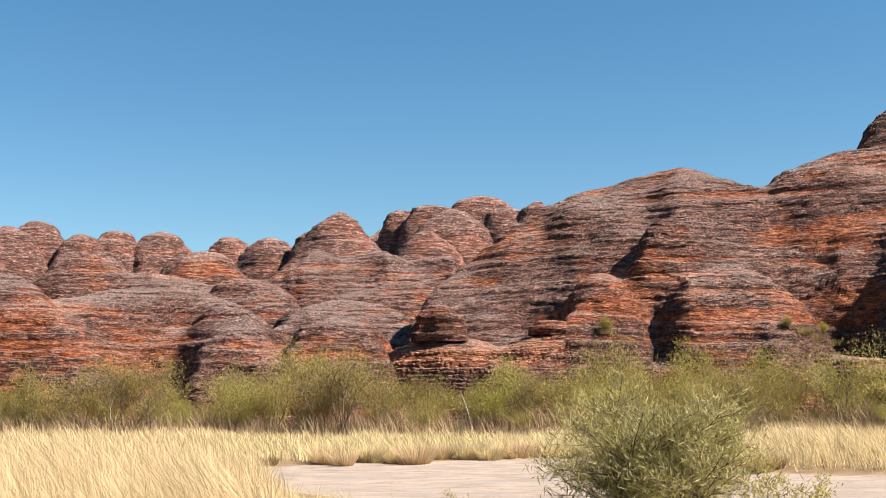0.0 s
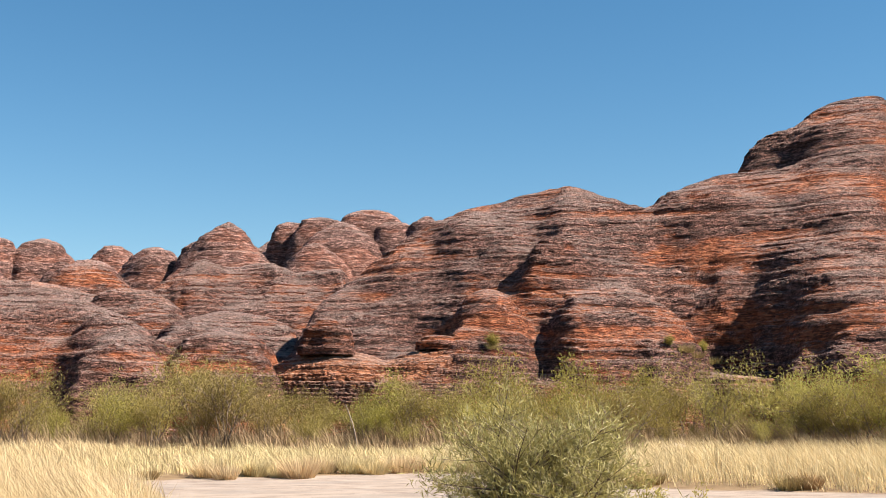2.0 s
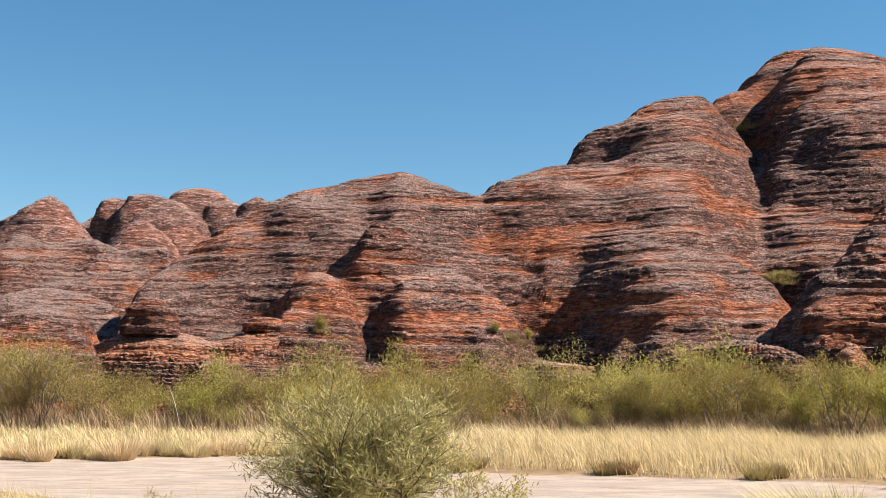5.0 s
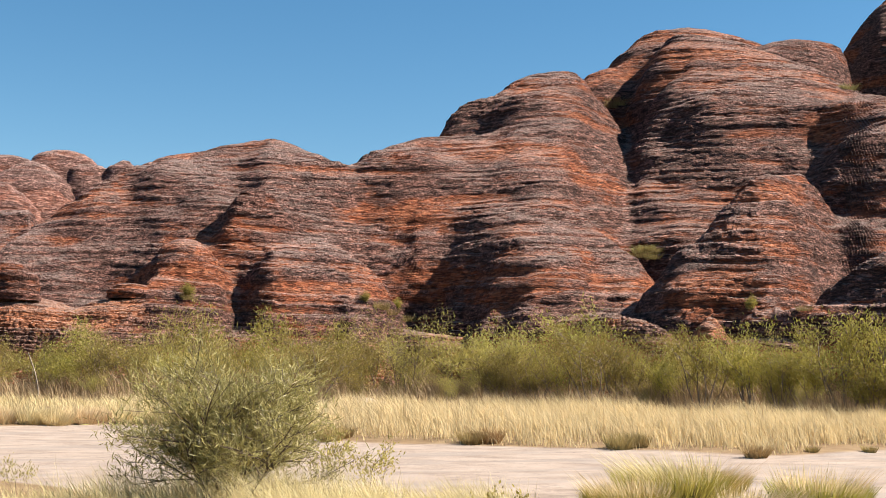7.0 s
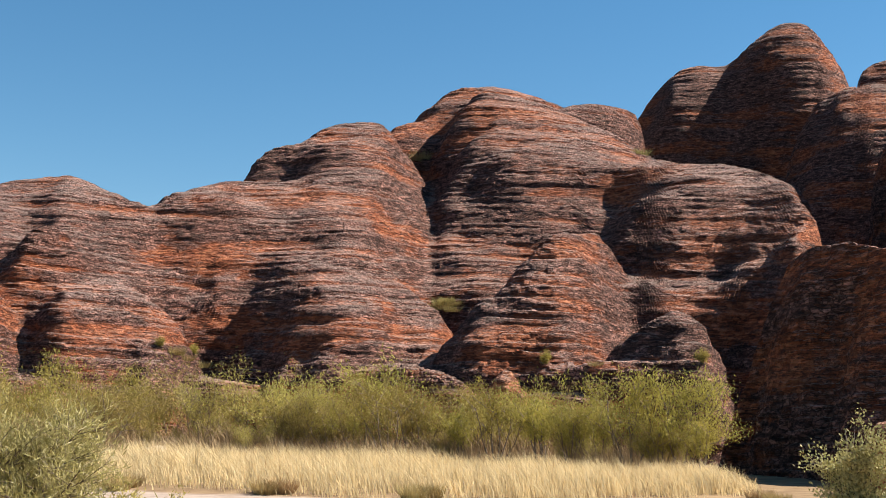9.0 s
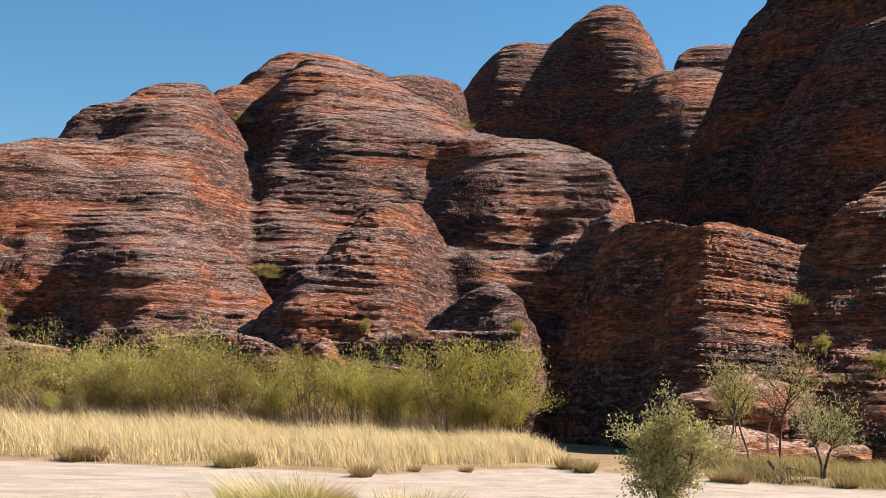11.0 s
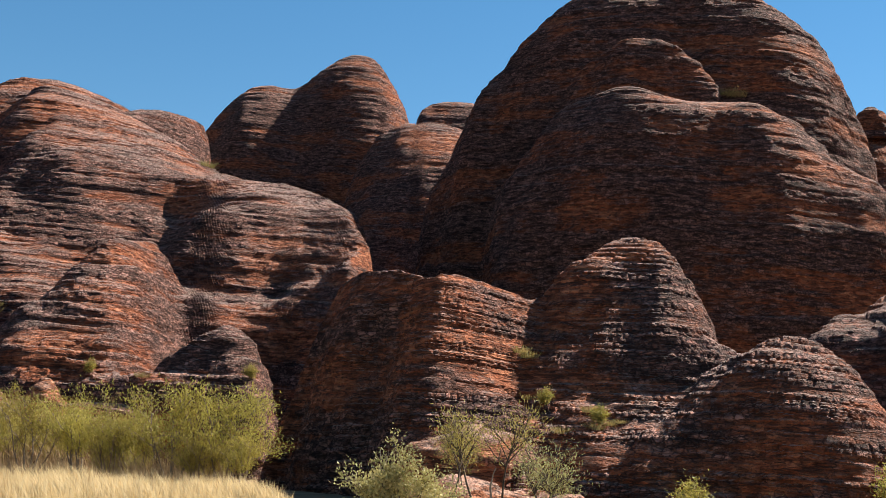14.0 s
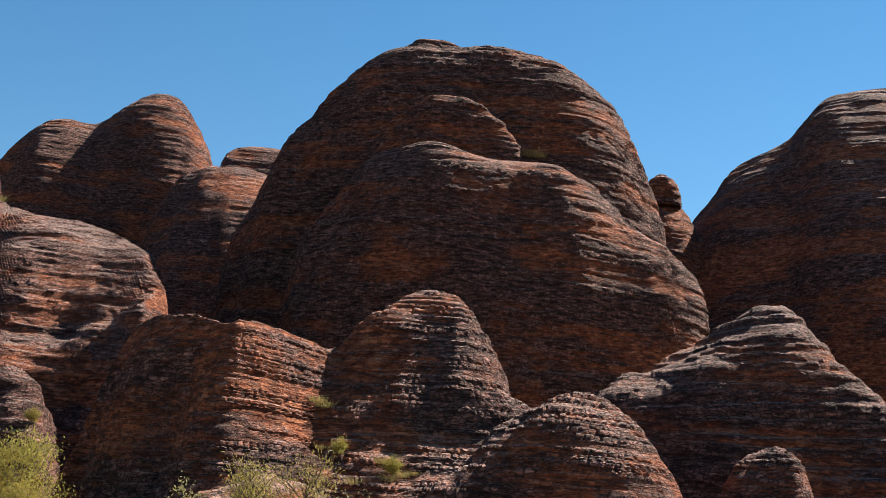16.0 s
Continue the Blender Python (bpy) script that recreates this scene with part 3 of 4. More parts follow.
def massif(name, lobes, az0, az1, d0, d1, label, step, wide, soft=2.0, mat=None, ledge=1.0, rough=1.0):
    """One mass of rock from lobes that are blended where they meet; each lobe is a part."""
    reach = 0.5 * (d0 + d1)
    az0 = max(az0, min(l[1][:, 0].min() - math.degrees(l[3] / reach) * 1.2 for l in lobes))
    az1 = min(az1, max(l[1][:, 0].max() + math.degrees(l[3] / reach) * 1.2 for l in lobes))
    cols = int(radians(az1 - az0) * max(d0, min(l[1][:, 1].min() for l in lobes)) / wide)
    bear, dist = np.linspace(az0, az1, cols), np.arange(d0, d1, min(0.25, 1.5 * step))
    dd, aa = np.meshgrid(dist, bear, indexing="ij")
    x, y = dd * np.sin(np.radians(aa)), dd * np.cos(np.radians(aa))
    # the ground plan wanders, which gives gullies and swellings
    s = 7.0 if reach < 140 else 12.0
    if reach < 60:
        s = 3.0
    wander = 0.11 * s * rough * vnoise(x / s, y / s, x * 0, 61) + 0.05 * s * rough * vnoise(x / s * 2.7, y / s * 2.7, x * 0, 62)
    wd = dd + 1.3 * wander
    wa = aa + np.degrees(wander / dd)
    total, owner, lead = None, np.zeros(aa.shape, dtype=int), np.full(aa.shape, FLOOR)
    for i, lobe in enumerate(lobes):
        h = lobe_height(lobe, wa, wd, aa, dd)
        owner[h > lead] = i
        lead = np.maximum(lead, h)
        total = h if total is None else np.maximum(total, h) + np.maximum(soft - np.abs(total - h), 0) ** 2 / (4 * soft) * (np.minimum(total, h) > FLOOR + 0.01)
    # weathering rounds the faces along the bedding
    win = np.hanning(max(3, int((0.5 if reach < 62 else 1.2) / wide) | 1) + 2)
    win /= win.sum()
    half = len(win) // 2
    pad = np.pad(total, ((0, 0), (half, half)), mode="edge")
    total = sum(w * pad[:, i:i + cols] for i, w in enumerate(win))
    # even steps along each line of fall, closer on slopes that rise from the valley
    rise = np.diff(total, axis=0)
    run = np.hypot(np.diff(dist)[:, None], rise) * (0.22 + 0.78 * np.clip(rise / 0.1, 0, 1)) * np.where(total[1:] > FLOOR + 0.02, 1.0, 0.1)
    arc = np.vstack([np.zeros((1, cols)), np.cumsum(run, axis=0)])
    pad = np.pad(arc, ((0, 0), (half, half)), mode="edge")
    arc = sum(w * pad[:, i:i + cols] for i, w in enumerate(win))
    rows = int(np.clip(np.percentile(arc[-1], 85) / step, 30, 620))
    gd, gz, go = np.empty((rows, cols)), np.empty((rows, cols)), np.empty((rows, cols), dtype=int)
    for j in range(cols):
        q = np.linspace(0, arc[-1, j], rows)
        gd[:, j], gz[:, j] = np.interp(q, arc[:, j], dist), np.interp(q, arc[:, j], total[:, j])
        go[:, j] = owner[np.searchsorted(dist, gd[:, j]).clip(0, len(dist) - 1), j]
    ga = np.radians(bear)[None, :]
    g, bd = weather(gd * np.sin(ga), gd * np.cos(ga), gz, ledge * np.clip((gz - FLOOR) * 2, 0, 1), step, False)
    base = np.array([float(np.mean(g[..., 0])), float(np.mean(g[..., 1])), FLOOR])
    v = (g - base).reshape(-1, 3)
    f = grid_faces(rows, cols)
    keep = gz.reshape(-1)[f].max(1) > FLOOR + 0.3
    go = whole_pieces(go[:-1, :-1], keep.reshape(rows - 1, cols - 1))
    f, mine = f[keep], go.reshape(-1)[keep]
    ob = new(name, None)
    ob.location = base
    for i, lobe in enumerate(lobes):
        own = f[mine == i]
        if len(own) < 4:
            continue
        used, back = np.unique(own, return_inverse=True)
        part_ob(ob, "rock_spur" if lobe[0] == "spur" else "rock_knob", mesh_from("rock_lobe", v[used], back.reshape(-1, 4), mat or ROCK, False, ("bed", bd.ravel()[used])))
    return tagged(ob, label, "rock formation", "banded sandstone formations")



massif("sandstone_massif", [
    spur([(9, 99.5, 15), (16, 97.5, 15), (23, 97.5, 15), (30, 102, 18), (34, 102, 21.5), (36, 100.5, 23), (38.5, 98.5, 22), (41, 97, 19.5), (42.5, 95, 15)], 25, 6, 1.05, 0.8),
    spur([(-2.1, 89, 7.1), (-1.2, 91, 9.2), (0.4, 96, 12.3), (2.8, 98, 15), (4.7, 99, 16.8), (6.1, 100, 18.7), (7.7, 100, 19.3), (9.5, 100, 19.9), (11.1, 99, 20.2), (12.6, 99, 19.7), (13.7, 98, 18.8), (14.7, 98, 17.9)], 26, 5, 1.05, 0.8),
    knob([(10.4, 87.3, 14.1), (11, 87.3, 14.2), (11.7, 87.3, 14)], 4, 2.4, 1.8, 0.65),
    spur([(12.2, 94, 16), (13.4, 94.5, 17.2), (14.7, 94.5, 17.2)], 7, 2, 1.6, 0.7),
    knob([(6.1, 82.4, 9.7), (7, 82.6, 10.2), (8.1, 82.6, 10.1)], 9, 4, 1.6, 0.7),
    knob([(11.8, 82.6, 10), (13.2, 82.6, 10.3), (14.3, 82.6, 9.9), (15.3, 81.6, 8.9)], 10, 4.5, 1.6, 0.7),
    spur([(13.4, 94, 15.6), (15.1, 95.5, 17.3), (16.8, 95.5, 18.1), (18.9, 94.5, 18.1), (20.2, 92, 16), (21.6, 88.5, 13.9), (22.7, 85.3, 12.2), (24.6, 83.3, 11.8), (25.3, 82, 11)], 15, 5, 1.4, 0.75),
    spur([(13.9, 97, 16), (15.5, 98, 18), (17.3, 99, 20.1), (18.9, 99, 20.8), (20.7, 98, 21.1), (22.2, 97, 20.7), (23.1, 95, 19), (24, 92, 16.5), (25.6, 88, 13.9), (26.9, 85, 11.5), (27.9, 82, 9.3)], 18, 5.5, 1.3, 0.75),
    spur([(19.6, 107, 21.3), (20.1, 108, 23.5), (21, 109, 25.7), (22, 110, 28.1), (23.3, 110, 29), (25.2, 110, 28.9), (25.9, 111, 27.8), (26.8, 109, 25), (27.6, 106, 20.6)], 35, 5, 1.15, 0.75),
    knob([(26, 117, 30), (27.1, 117, 30.9), (28.3, 118, 30.4)], 12, 4, 1.8, 0.65),
    spur([(27.2, 124, 33.1), (28.4, 124, 35.6), (30.5, 124, 36.6), (32.3, 125, 36.3), (33.9, 126, 35)], 18, 4, 1.8, 0.65),
    spur([(33.4, 121, 33.1), (34.7, 121, 33.9), (36.1, 122, 34.2), (37.1, 124, 34.2)], 12, 2.5, 2.0, 0.6),
    spur([(29.6, 116, 32.4), (30.6, 116, 33.6), (32.9, 115, 32.5), (34.4, 114, 31), (35.7, 113, 29.6), (37.2, 112, 27.6), (38.6, 110, 25.8)], 38, 12, 1.1, 0.75),
    spur([(36.2, 102, 21.2), (37.5, 100, 22.3), (39.9, 99, 22.9), (41.9, 97, 22.5), (43.5, 94, 21.1), (44.5, 91, 19.6)], 26, 4, 1.3, 0.72),
    spur([(33.2, 77, 13.5), (34.1, 78, 14.3), (35.3, 83, 15.1)], 12, 7, 1.3, 0.82),
    knob([(30.8, 74, 9.4), (32.3, 74, 9.6), (33.8, 73, 8.7)], 8, 5, 1.7, 0.7),
    knob([(36.8, 69.5, 5.8), (38.2, 69, 7.2), (39.3, 68.5, 8.5), (40.3, 68, 7.9)], 4.5, 1.6, 1.8, 0.7),
    spur([(33, 67.5, 4.8), (34.9, 67, 5.2), (36.9, 66.5, 5.4), (39.3, 66, 5.4), (40.6, 65.5, 4.9)], 2, 1.0, 5.0, 0.4),
], -6, 49, 56, 142, "long banded sandstone massif with rounded spurs and gullies", 0.115, 0.14, 2.2, rough=1.35)
massif("sandstone_hill", [
    spur([(-21.4, 94, 11.8), (-19.8, 93, 11.4), (-18.6, 91, 10.5), (-17.6, 88, 8.9), (-16.6, 85, 6.5)], 12, 5, 1.6, 0.7),
    spur([(-17.2, 93, 9.7), (-15.5, 93, 10.3), (-13.5, 93, 10.5), (-11.5, 92, 10.3), (-10.2, 90, 9.5), (-8.9, 88, 8.3)], 13, 5, 1.6, 0.7),
    spur([(-10.8, 84.5, 8.7), (-9.6, 82.5, 7.9), (-8.3, 80.5, 6.2), (-7.2, 78.5, 4.4)], 7, 4, 1.7, 0.7),
    spur([(-10.5, 110, 12.3), (-9.2, 110, 13), (-7.9, 108, 11.9), (-7, 106, 9.9)], 12, 4, 1.6, 0.7),
    knob([(-6.1, 80, 6.9), (-4.8, 80, 7.4), (-3.7, 80, 7), (-3, 78.5, 5.8)], 6, 3, 1.8, 0.65),
    spur([(-6.7, 100, 9.4), (-4.8, 102, 10.4), (-3.2, 102, 10.1), (-2.2, 100, 9.3)], 16, 5, 1.5, 0.75),
], -28, 4, 72, 122, "low rounded sandstone hill with pale banded spurs", 0.125, 0.15, 1.0, rough=1.5)
massif("sandstone_hill", [
    spur([(-7.9, 138, 15.1), (-6.6, 140, 18.2), (-5.6, 140, 19.4), (-4.6, 141, 18.6), (-3.7, 139, 18.8), (-2.7, 138, 18.9), (-1.6, 136, 17.4), (-0.6, 136, 17.7), (0.5, 134, 17.7)], 22, 5, 1.5, 0.72),
    spur([(-16.2, 125, 13.5), (-14.3, 125, 15), (-12.5, 124, 14.6), (-10.7, 123, 13.6)], 16, 7, 1.6, 0.7),
    spur([(-12.5, 136, 15.6), (-11.3, 136, 17.8), (-10.2, 136, 18), (-9.2, 134, 16.1)], 14, 4, 1.7, 0.65),
    spur([(-17.8, 128, 13.9), (-17.2, 128, 16.2), (-16.5, 128, 17.1), (-15.6, 128, 17), (-14.8, 126, 15.3)], 12, 3.5, 1.7, 0.65),
], -28, 4, 108, 152, "pale grey-pink banded sandstone hill with smooth double dome", 0.19, 0.21, 1.5, rough=1.4)
massif("sandstone_block", [
    spur([(44.1, 54, 9.4), (45.4, 52.2, 9.5), (47, 50.2, 9.3), (48.8, 47.8, 8.8)], 2.6, 2.9, 1.2, 0.92),
    spur([(48.8, 47.8, 8.8), (49.6, 48.2, 9), (50.8, 49.3, 8.8), (52.7, 51, 8.6)], 3.8, 2.2, 1.6, 0.78),
    spur([(50.8, 49.3, 8.7), (52.7, 50.8, 8.4), (54.4, 52.2, 8.9)], 5, 2, 1.4, 0.75),
    spur([(49.2, 47.4, 6.1), (51, 46.6, 5), (53.1, 45.8, 3.7), (54.9, 45, 2.2), (56.2, 44.3, 0.8)], 5, 3, 1.15, 0.9),
    spur([(54.5, 52.5, 9.2), (55.6, 53, 10.7), (56.6, 53, 11.4), (57.8, 53, 11.6), (59.1, 52.5, 11.3), (60, 52, 10.3), (60.8, 51.5, 9.2)], 7.5, 2.4, 1.4, 0.72),
    spur([(52.5, 51.3, 7.1), (54.8, 51, 7.8), (57.1, 50.5, 8), (59.5, 50.1, 7.8), (61.4, 49.5, 7.1), (62.5, 48.9, 6.4)], 6, 3, 1.6, 0.68),
    spur([(53.3, 48, 4.1), (56.4, 47.5, 4.8), (59.3, 47, 5), (62.2, 46.4, 4.4)], 6, 3, 1.3, 0.75),
], 39, 68, 36, 60, "blocky sandstone buttress with dark grey crust and orange beds", 0.07, 0.085, 0.7)
massif("sandstone_dome", [
    spur([(61.8, 46.5, 5.5), (63.2, 46.3, 6.3), (64.5, 46, 6.7), (65.8, 45.8, 6.5), (67, 45.4, 5.6), (67.7, 44.8, 4.1)], 4.8, 3, 1.8, 0.66),
    knob([(59.4, 44.5, 3.5), (61.1, 45, 4.4)], 3.6, 3, 1.6, 0.72),
], 54, 73, 38, 54, "orange sandstone dome with a pale grey cap", 0.07, 0.085, 0.8)
massif("sandstone_dome", [
    spur([(69, 67, 11.9), (70.2, 66.5, 12.7), (71.6, 66, 13.7), (72.9, 65.5, 14), (74.4, 65, 13.3), (75.7, 64, 11.7), (77.7, 62, 9.2), (79.1, 61, 7.7)], 9, 4.5, 1.7, 0.66),
    spur([(67.1, 64.5, 9.8), (69.4, 64, 10), (72.4, 63, 9.4), (75.8, 61.5, 8.1), (78.6, 60, 6.3)], 6.5, 4, 1.9, 0.64),
], 60, 88, 48, 76, "broad layered sandstone dome with grey crusted ledges", 0.1, 0.11, 1.0)
massif("sandstone_dome", [
    knob([(72.2, 49.5, 5.1), (73.3, 49.5, 5.4), (74.1, 49.5, 5.2)], 2.2, 1.3, 2.2, 0.6),
], 68, 78, 44, 55, "small sandstone dome with a pale weathered cap", 0.08, 0.09, 0.5)
massif("rock_ledge", [
    spur([(-2.6, 82, 5.4), (-1.1, 81, 5.8), (0.6, 80, 5.9), (2.4, 80, 5.4)], 4, 2.5, 3.0, 0.55),
    spur([(3.2, 80, 5.6), (4.3, 79.5, 6.1), (5.8, 79, 6.2), (7.1, 79, 5.7), (8.1, 79, 5)], 4.5, 2.5, 2.6, 0.6),
    spur([(8.4, 80.5, 5.7), (10, 80, 5.7), (12.3, 79.5, 5.3), (14.4, 79, 4.8), (16.5, 78.5, 4.5), (18.5, 78, 4.2), (20.3, 77.5, 3.9)], 2.6, 2, 5.0, 0.4),
    spur([(2.7, 77.5, 4.1), (4.8, 77, 4.2), (8.4, 76.5, 4.1), (12.3, 76, 3.7), (16.2, 75.5, 3.5)], 3, 2, 3.0, 0.5),
], -6, 26, 70, 88, "broken low ledges of layered orange sandstone", 0.09, 0.11, 0.4, ROCK_LEDGE, 1.5)
massif("rock_ledge", [
    spur([(24.7, 73.5, 4.7), (25.5, 73, 5.2), (26.6, 72, 5.3), (27.9, 70, 4.9), (28.9, 69, 4.5), (29.6, 68, 3.7)], 3, 1.5, 4.0, 0.45),
    knob([(30.4, 66, 3.8), (30.9, 65.5, 4.6), (31.5, 65, 4.5), (31.8, 64.5, 3.8)], 1.6, 0.8, 4.0, 0.45),
    spur([(29.8, 67, 3.2), (31.4, 66, 3.4), (33.2, 66, 3.6), (35, 66, 3.7)], 2.4, 1.5, 4.0, 0.45),
], 20, 38, 58, 80, "broken orange ledge and knob at the foot of the cliff", 0.08, 0.1, 0.4, ROCK_LEDGE, 1.3)
massif("great_sandstone_dome", [
    spur([(48.5, 108, 26.7), (49.7, 107, 31.3), (50.5, 106, 34.5), (51.5, 106, 36.4), (52.5, 105, 39.2), (53.8, 104, 41.2), (55, 104, 42.5), (56.2, 104, 42.8), (58.6, 104, 43.2), (60, 104, 43.5), (62, 104, 42.8), (63.7, 104, 41.8), (65.2, 104, 39.9), (66.2, 104, 37.3), (67, 104, 33.7), (67.9, 105, 30)], 10, 2.2, 2.6, 0.55),
    knob([(56.4, 103.5, 43.4), (57.5, 103.5, 44), (58.2, 103.5, 43.3)], 2.4, 1.4, 3.0, 0.5),
    spur([(54.9, 97, 33.5), (56.4, 96.5, 35.1), (58.2, 96, 35.9), (59.6, 96, 35.3), (60.7, 96, 34), (61.5, 96, 32.4)], 3, 1.8, 3.0, 0.5),
    spur([(52.1, 96, 24.2), (53.5, 95, 27.9), (55.1, 94.5, 30), (57.8, 94, 30.8), (59.7, 93.5, 30), (61.9, 93.5, 29.7), (63.8, 94, 29.5), (65.2, 94.5, 28.3), (66.7, 95.5, 25.9), (68.2, 96, 24.2), (69.6, 97, 21.8)], 8, 2.5, 3.6, 0.5),
], 36, 76, 76, 130, "great dark red-brown sandstone dome towering over smaller domes", 0.13, 0.15, 1.4, rough=1.0)
massif("far_peak", [
    spur([(37.6, 182, 43.9), (37.8, 182, 48.8), (38.6, 181, 52.2), (39.5, 180, 54.5), (40.5, 180, 55.5), (41.6, 180, 55.4), (42.8, 180, 58.8), (44.1, 180, 61.2), (45.3, 180, 60.7), (46.3, 180, 56.8), (46.9, 180, 53.4)], 17, 3.5, 2.6, 0.58),
    spur([(47.5, 195, 58), (48.4, 195, 59.4), (49.9, 195, 59.8), (50.4, 195, 58.8)], 15, 3, 2.4, 0.6),
    spur([(45, 168, 34.2), (46, 166, 45.8), (47.8, 165, 47.5), (49.7, 166, 46.9), (51.3, 168, 43.5), (52.4, 168, 36.4)], 22, 10, 1.9, 0.66),
    spur([(37.4, 158, 36.4), (38.8, 156, 36.1), (40.1, 154, 34.9)], 20, 9, 1.5, 0.75),
], 30, 58, 134, 212, "tall shaded sandstone peak with paler lit bands", 0.28, 0.3, 3.0, rough=0.6)
massif("far_peak", [
    spur([(69.6, 140, 36.5), (70.7, 140, 39.9), (71.7, 140, 43.3), (72.9, 140, 45.1), (74.5, 140, 47), (75.6, 140, 50.3), (76.5, 140, 51.9), (78.6, 140, 52.2), (80.3, 140, 51.7), (82.2, 140, 47.3)], 30, 3.5, 2.0, 0.65),
    spur([(76, 127, 41.1), (77.3, 124, 38), (79.3, 121, 35.3)], 18, 8, 2.0, 0.65),
    spur([(67, 130, 35.2), (68.3, 130, 37.4), (69.6, 130, 35.7)], 14, 3, 2.2, 0.6),
], 64, 92, 96, 172, "shaded sandstone mountainside with a stepped skyline", 0.26, 0.28, 2.5, rough=0.6)

tagged(dome("balanced_rock", 119.0, 47.1, 35.7, 3.6, 2.1, 2.0, -68, 2.6, 0.5, step=0.16, rough=0.1, label="dark rounded rock balanced on the skyline", category="boulder"), group="boulders on the ledges")

boulder(-0.1, 79.2, 5.6, 2.3, 1.9, 1.5, 0, 2.0, 0.6, seed=75)
boulder(7.0, 78.5, 5.9, 0.95, 1.5, 1.0, -5, 5.0, 0.4, seed=77, square=3.0)
foot_ledge([(29.1, 28.8, -0.1), (30.0, 27.9, 0.3), (30.9, 27.0, 0.6), (32.8, 26.2, 0.7), (34.8, 25.3, 0.6), (35.6, 24.1, 0.3)], 2, 8, 0.4, seed=73)
foot_ledge([(32.1, 28.6, 1.7), (33.5, 28.5, 2.2), (35.0, 28.3, 2.4), (36.2, 27.6, 2.1)], 2, 8, 0.4, seed=74)

# ---- plants: skeletons of tapered limbs, crowns of single leaves ----
def unit(v):
    return v / (np.linalg.norm(v, axis=-1, keepdims=True) + 1e-9)


def limb(rng, start, way, length, r0, r1, segs=3, bend=0.25, lift=0.15):
    """One bent limb: its points and radii."""
    pts, d = [np.array(start, float)], unit(np.array(way, float))
    for i in range(segs):
        d = unit(d + rng.normal(0, bend, 3) * 0.5 + np.array([0, 0, lift]))
        pts.append(pts[-1] + d * length / segs)
    return np.array(pts), np.linspace(r0, r1, segs + 1)


def skeleton(rng, stems, height, spread, levels, kids, thick, lift=0.15, root=0.1, first=0.35):
    """Limbs of a plant that grows from the origin: list of (points, radii, level); and the tips with their directions."""
    limbs, tips = [], []

    def grow(start, way, length, r, level):
        p, rr = limb(rng, start, way, length, r, r * 0.45, (4, 2, 1, 1)[level], 0.3, lift)
        limbs.append((p, rr, level))
        if level == levels:
            tips.append((p[-1], unit(p[-1] - p[-2])))
            tips.append((p[-2], unit(p[-1] - p[-2])))
            return
        for k in range(kids[level]):
            f = rng.uniform(first if level == 0 else 0.25, 1.0)
            i = min(int(f * (len(p) - 1)), len(p) - 2)
            at = p[i] + (p[i + 1] - p[i]) * (f * (len(p) - 1) - i)
            side = unit(rng.normal(0, 1, 3) * np.array([1, 1, 0.5]))
            grow(at, unit(p[i + 1] - p[i]) * 0.8 + side * 0.75, length * rng.uniform(0.4, 0.62), r * 0.5, level + 1)

    for s in range(stems):
        a = 2 * math.pi * (s + rng.uniform(0, 0.8)) / stems
        t = spread * rng.uniform(0.35, 1.0)
        way = np.array([math.cos(a) * math.sin(t), math.sin(a) * math.sin(t), math.cos(t)])
        grow(np.array([math.cos(a), math.sin(a), 0]) * root * rng.uniform(0.2, 1), way, height * rng.uniform(0.6, 0.85), thick, 0)
    return limbs, tips


def tubes(name, limbs, mat, sides=4):
    vs, fs, n = [], [], 0
    for p, rr, level in limbs:
        k = sides if level < 1 else 3
        d = unit(np.gradient(p, axis=0))
        ref = np.where(np.abs(d[:, 2:3]) > 0.9, [[1.0, 0, 0]], [[0, 0, 1.0]])
        e1 = unit(np.cross(d, ref))
        e2 = np.cross(d, e1)
        u = np.arange(k) * 2 * np.pi / k
        ring = p[:, None, :] + rr[:, None, None] * (np.cos(u)[None, :, None] * e1[:, None, :] + np.sin(u)[None, :, None] * e2[:, None, :])
        vs.append(ring.reshape(-1, 3))
        fs.append(grid_faces(len(p), k, True) + n)
        n += len(p) * k
    return mesh_from(name, np.vstack(vs), np.vstack(fs), mat)


def leaves(name, rng, tips, per, size, width, mat, cloud=0.2, along=0.7, lift=0.3):
    """Single narrow leaves round the tips of the twigs, each its own small face."""
    pos = np.repeat(np.array([t[0] for t in tips]), per, axis=0)
    way = np.repeat(np.array([t[1] for t in tips]), per, axis=0)
    n = len(pos)
    pos = pos + rng.normal(0, cloud, (n, 3)) * np.array([1, 1, 0.8]) - way * rng.uniform(0, cloud, (n, 1))
    d = unit(way * along + rng.normal(0, 0.6, (n, 3)) + np.array([0, 0, lift]))
    sd = unit(np.cross(d, rng.normal(0, 1, (n, 3))))
    ln = size * rng.uniform(0.6, 1.3, (n, 1))
    w = width * rng.uniform(0.7, 1.3, (n, 1))
    bow = np.cross(d, sd) * ln * rng.uniform(-0.15, 0.15, (n, 1))
    v = np.stack([pos, pos + d * ln * 0.45 + sd * w + bow, pos + d * ln, pos + d * ln * 0.45 - sd * w + bow], 1).reshape(-1, 3)
    return mesh_from(name, v, np.arange(4 * n).reshape(-1, 4), mat, False)


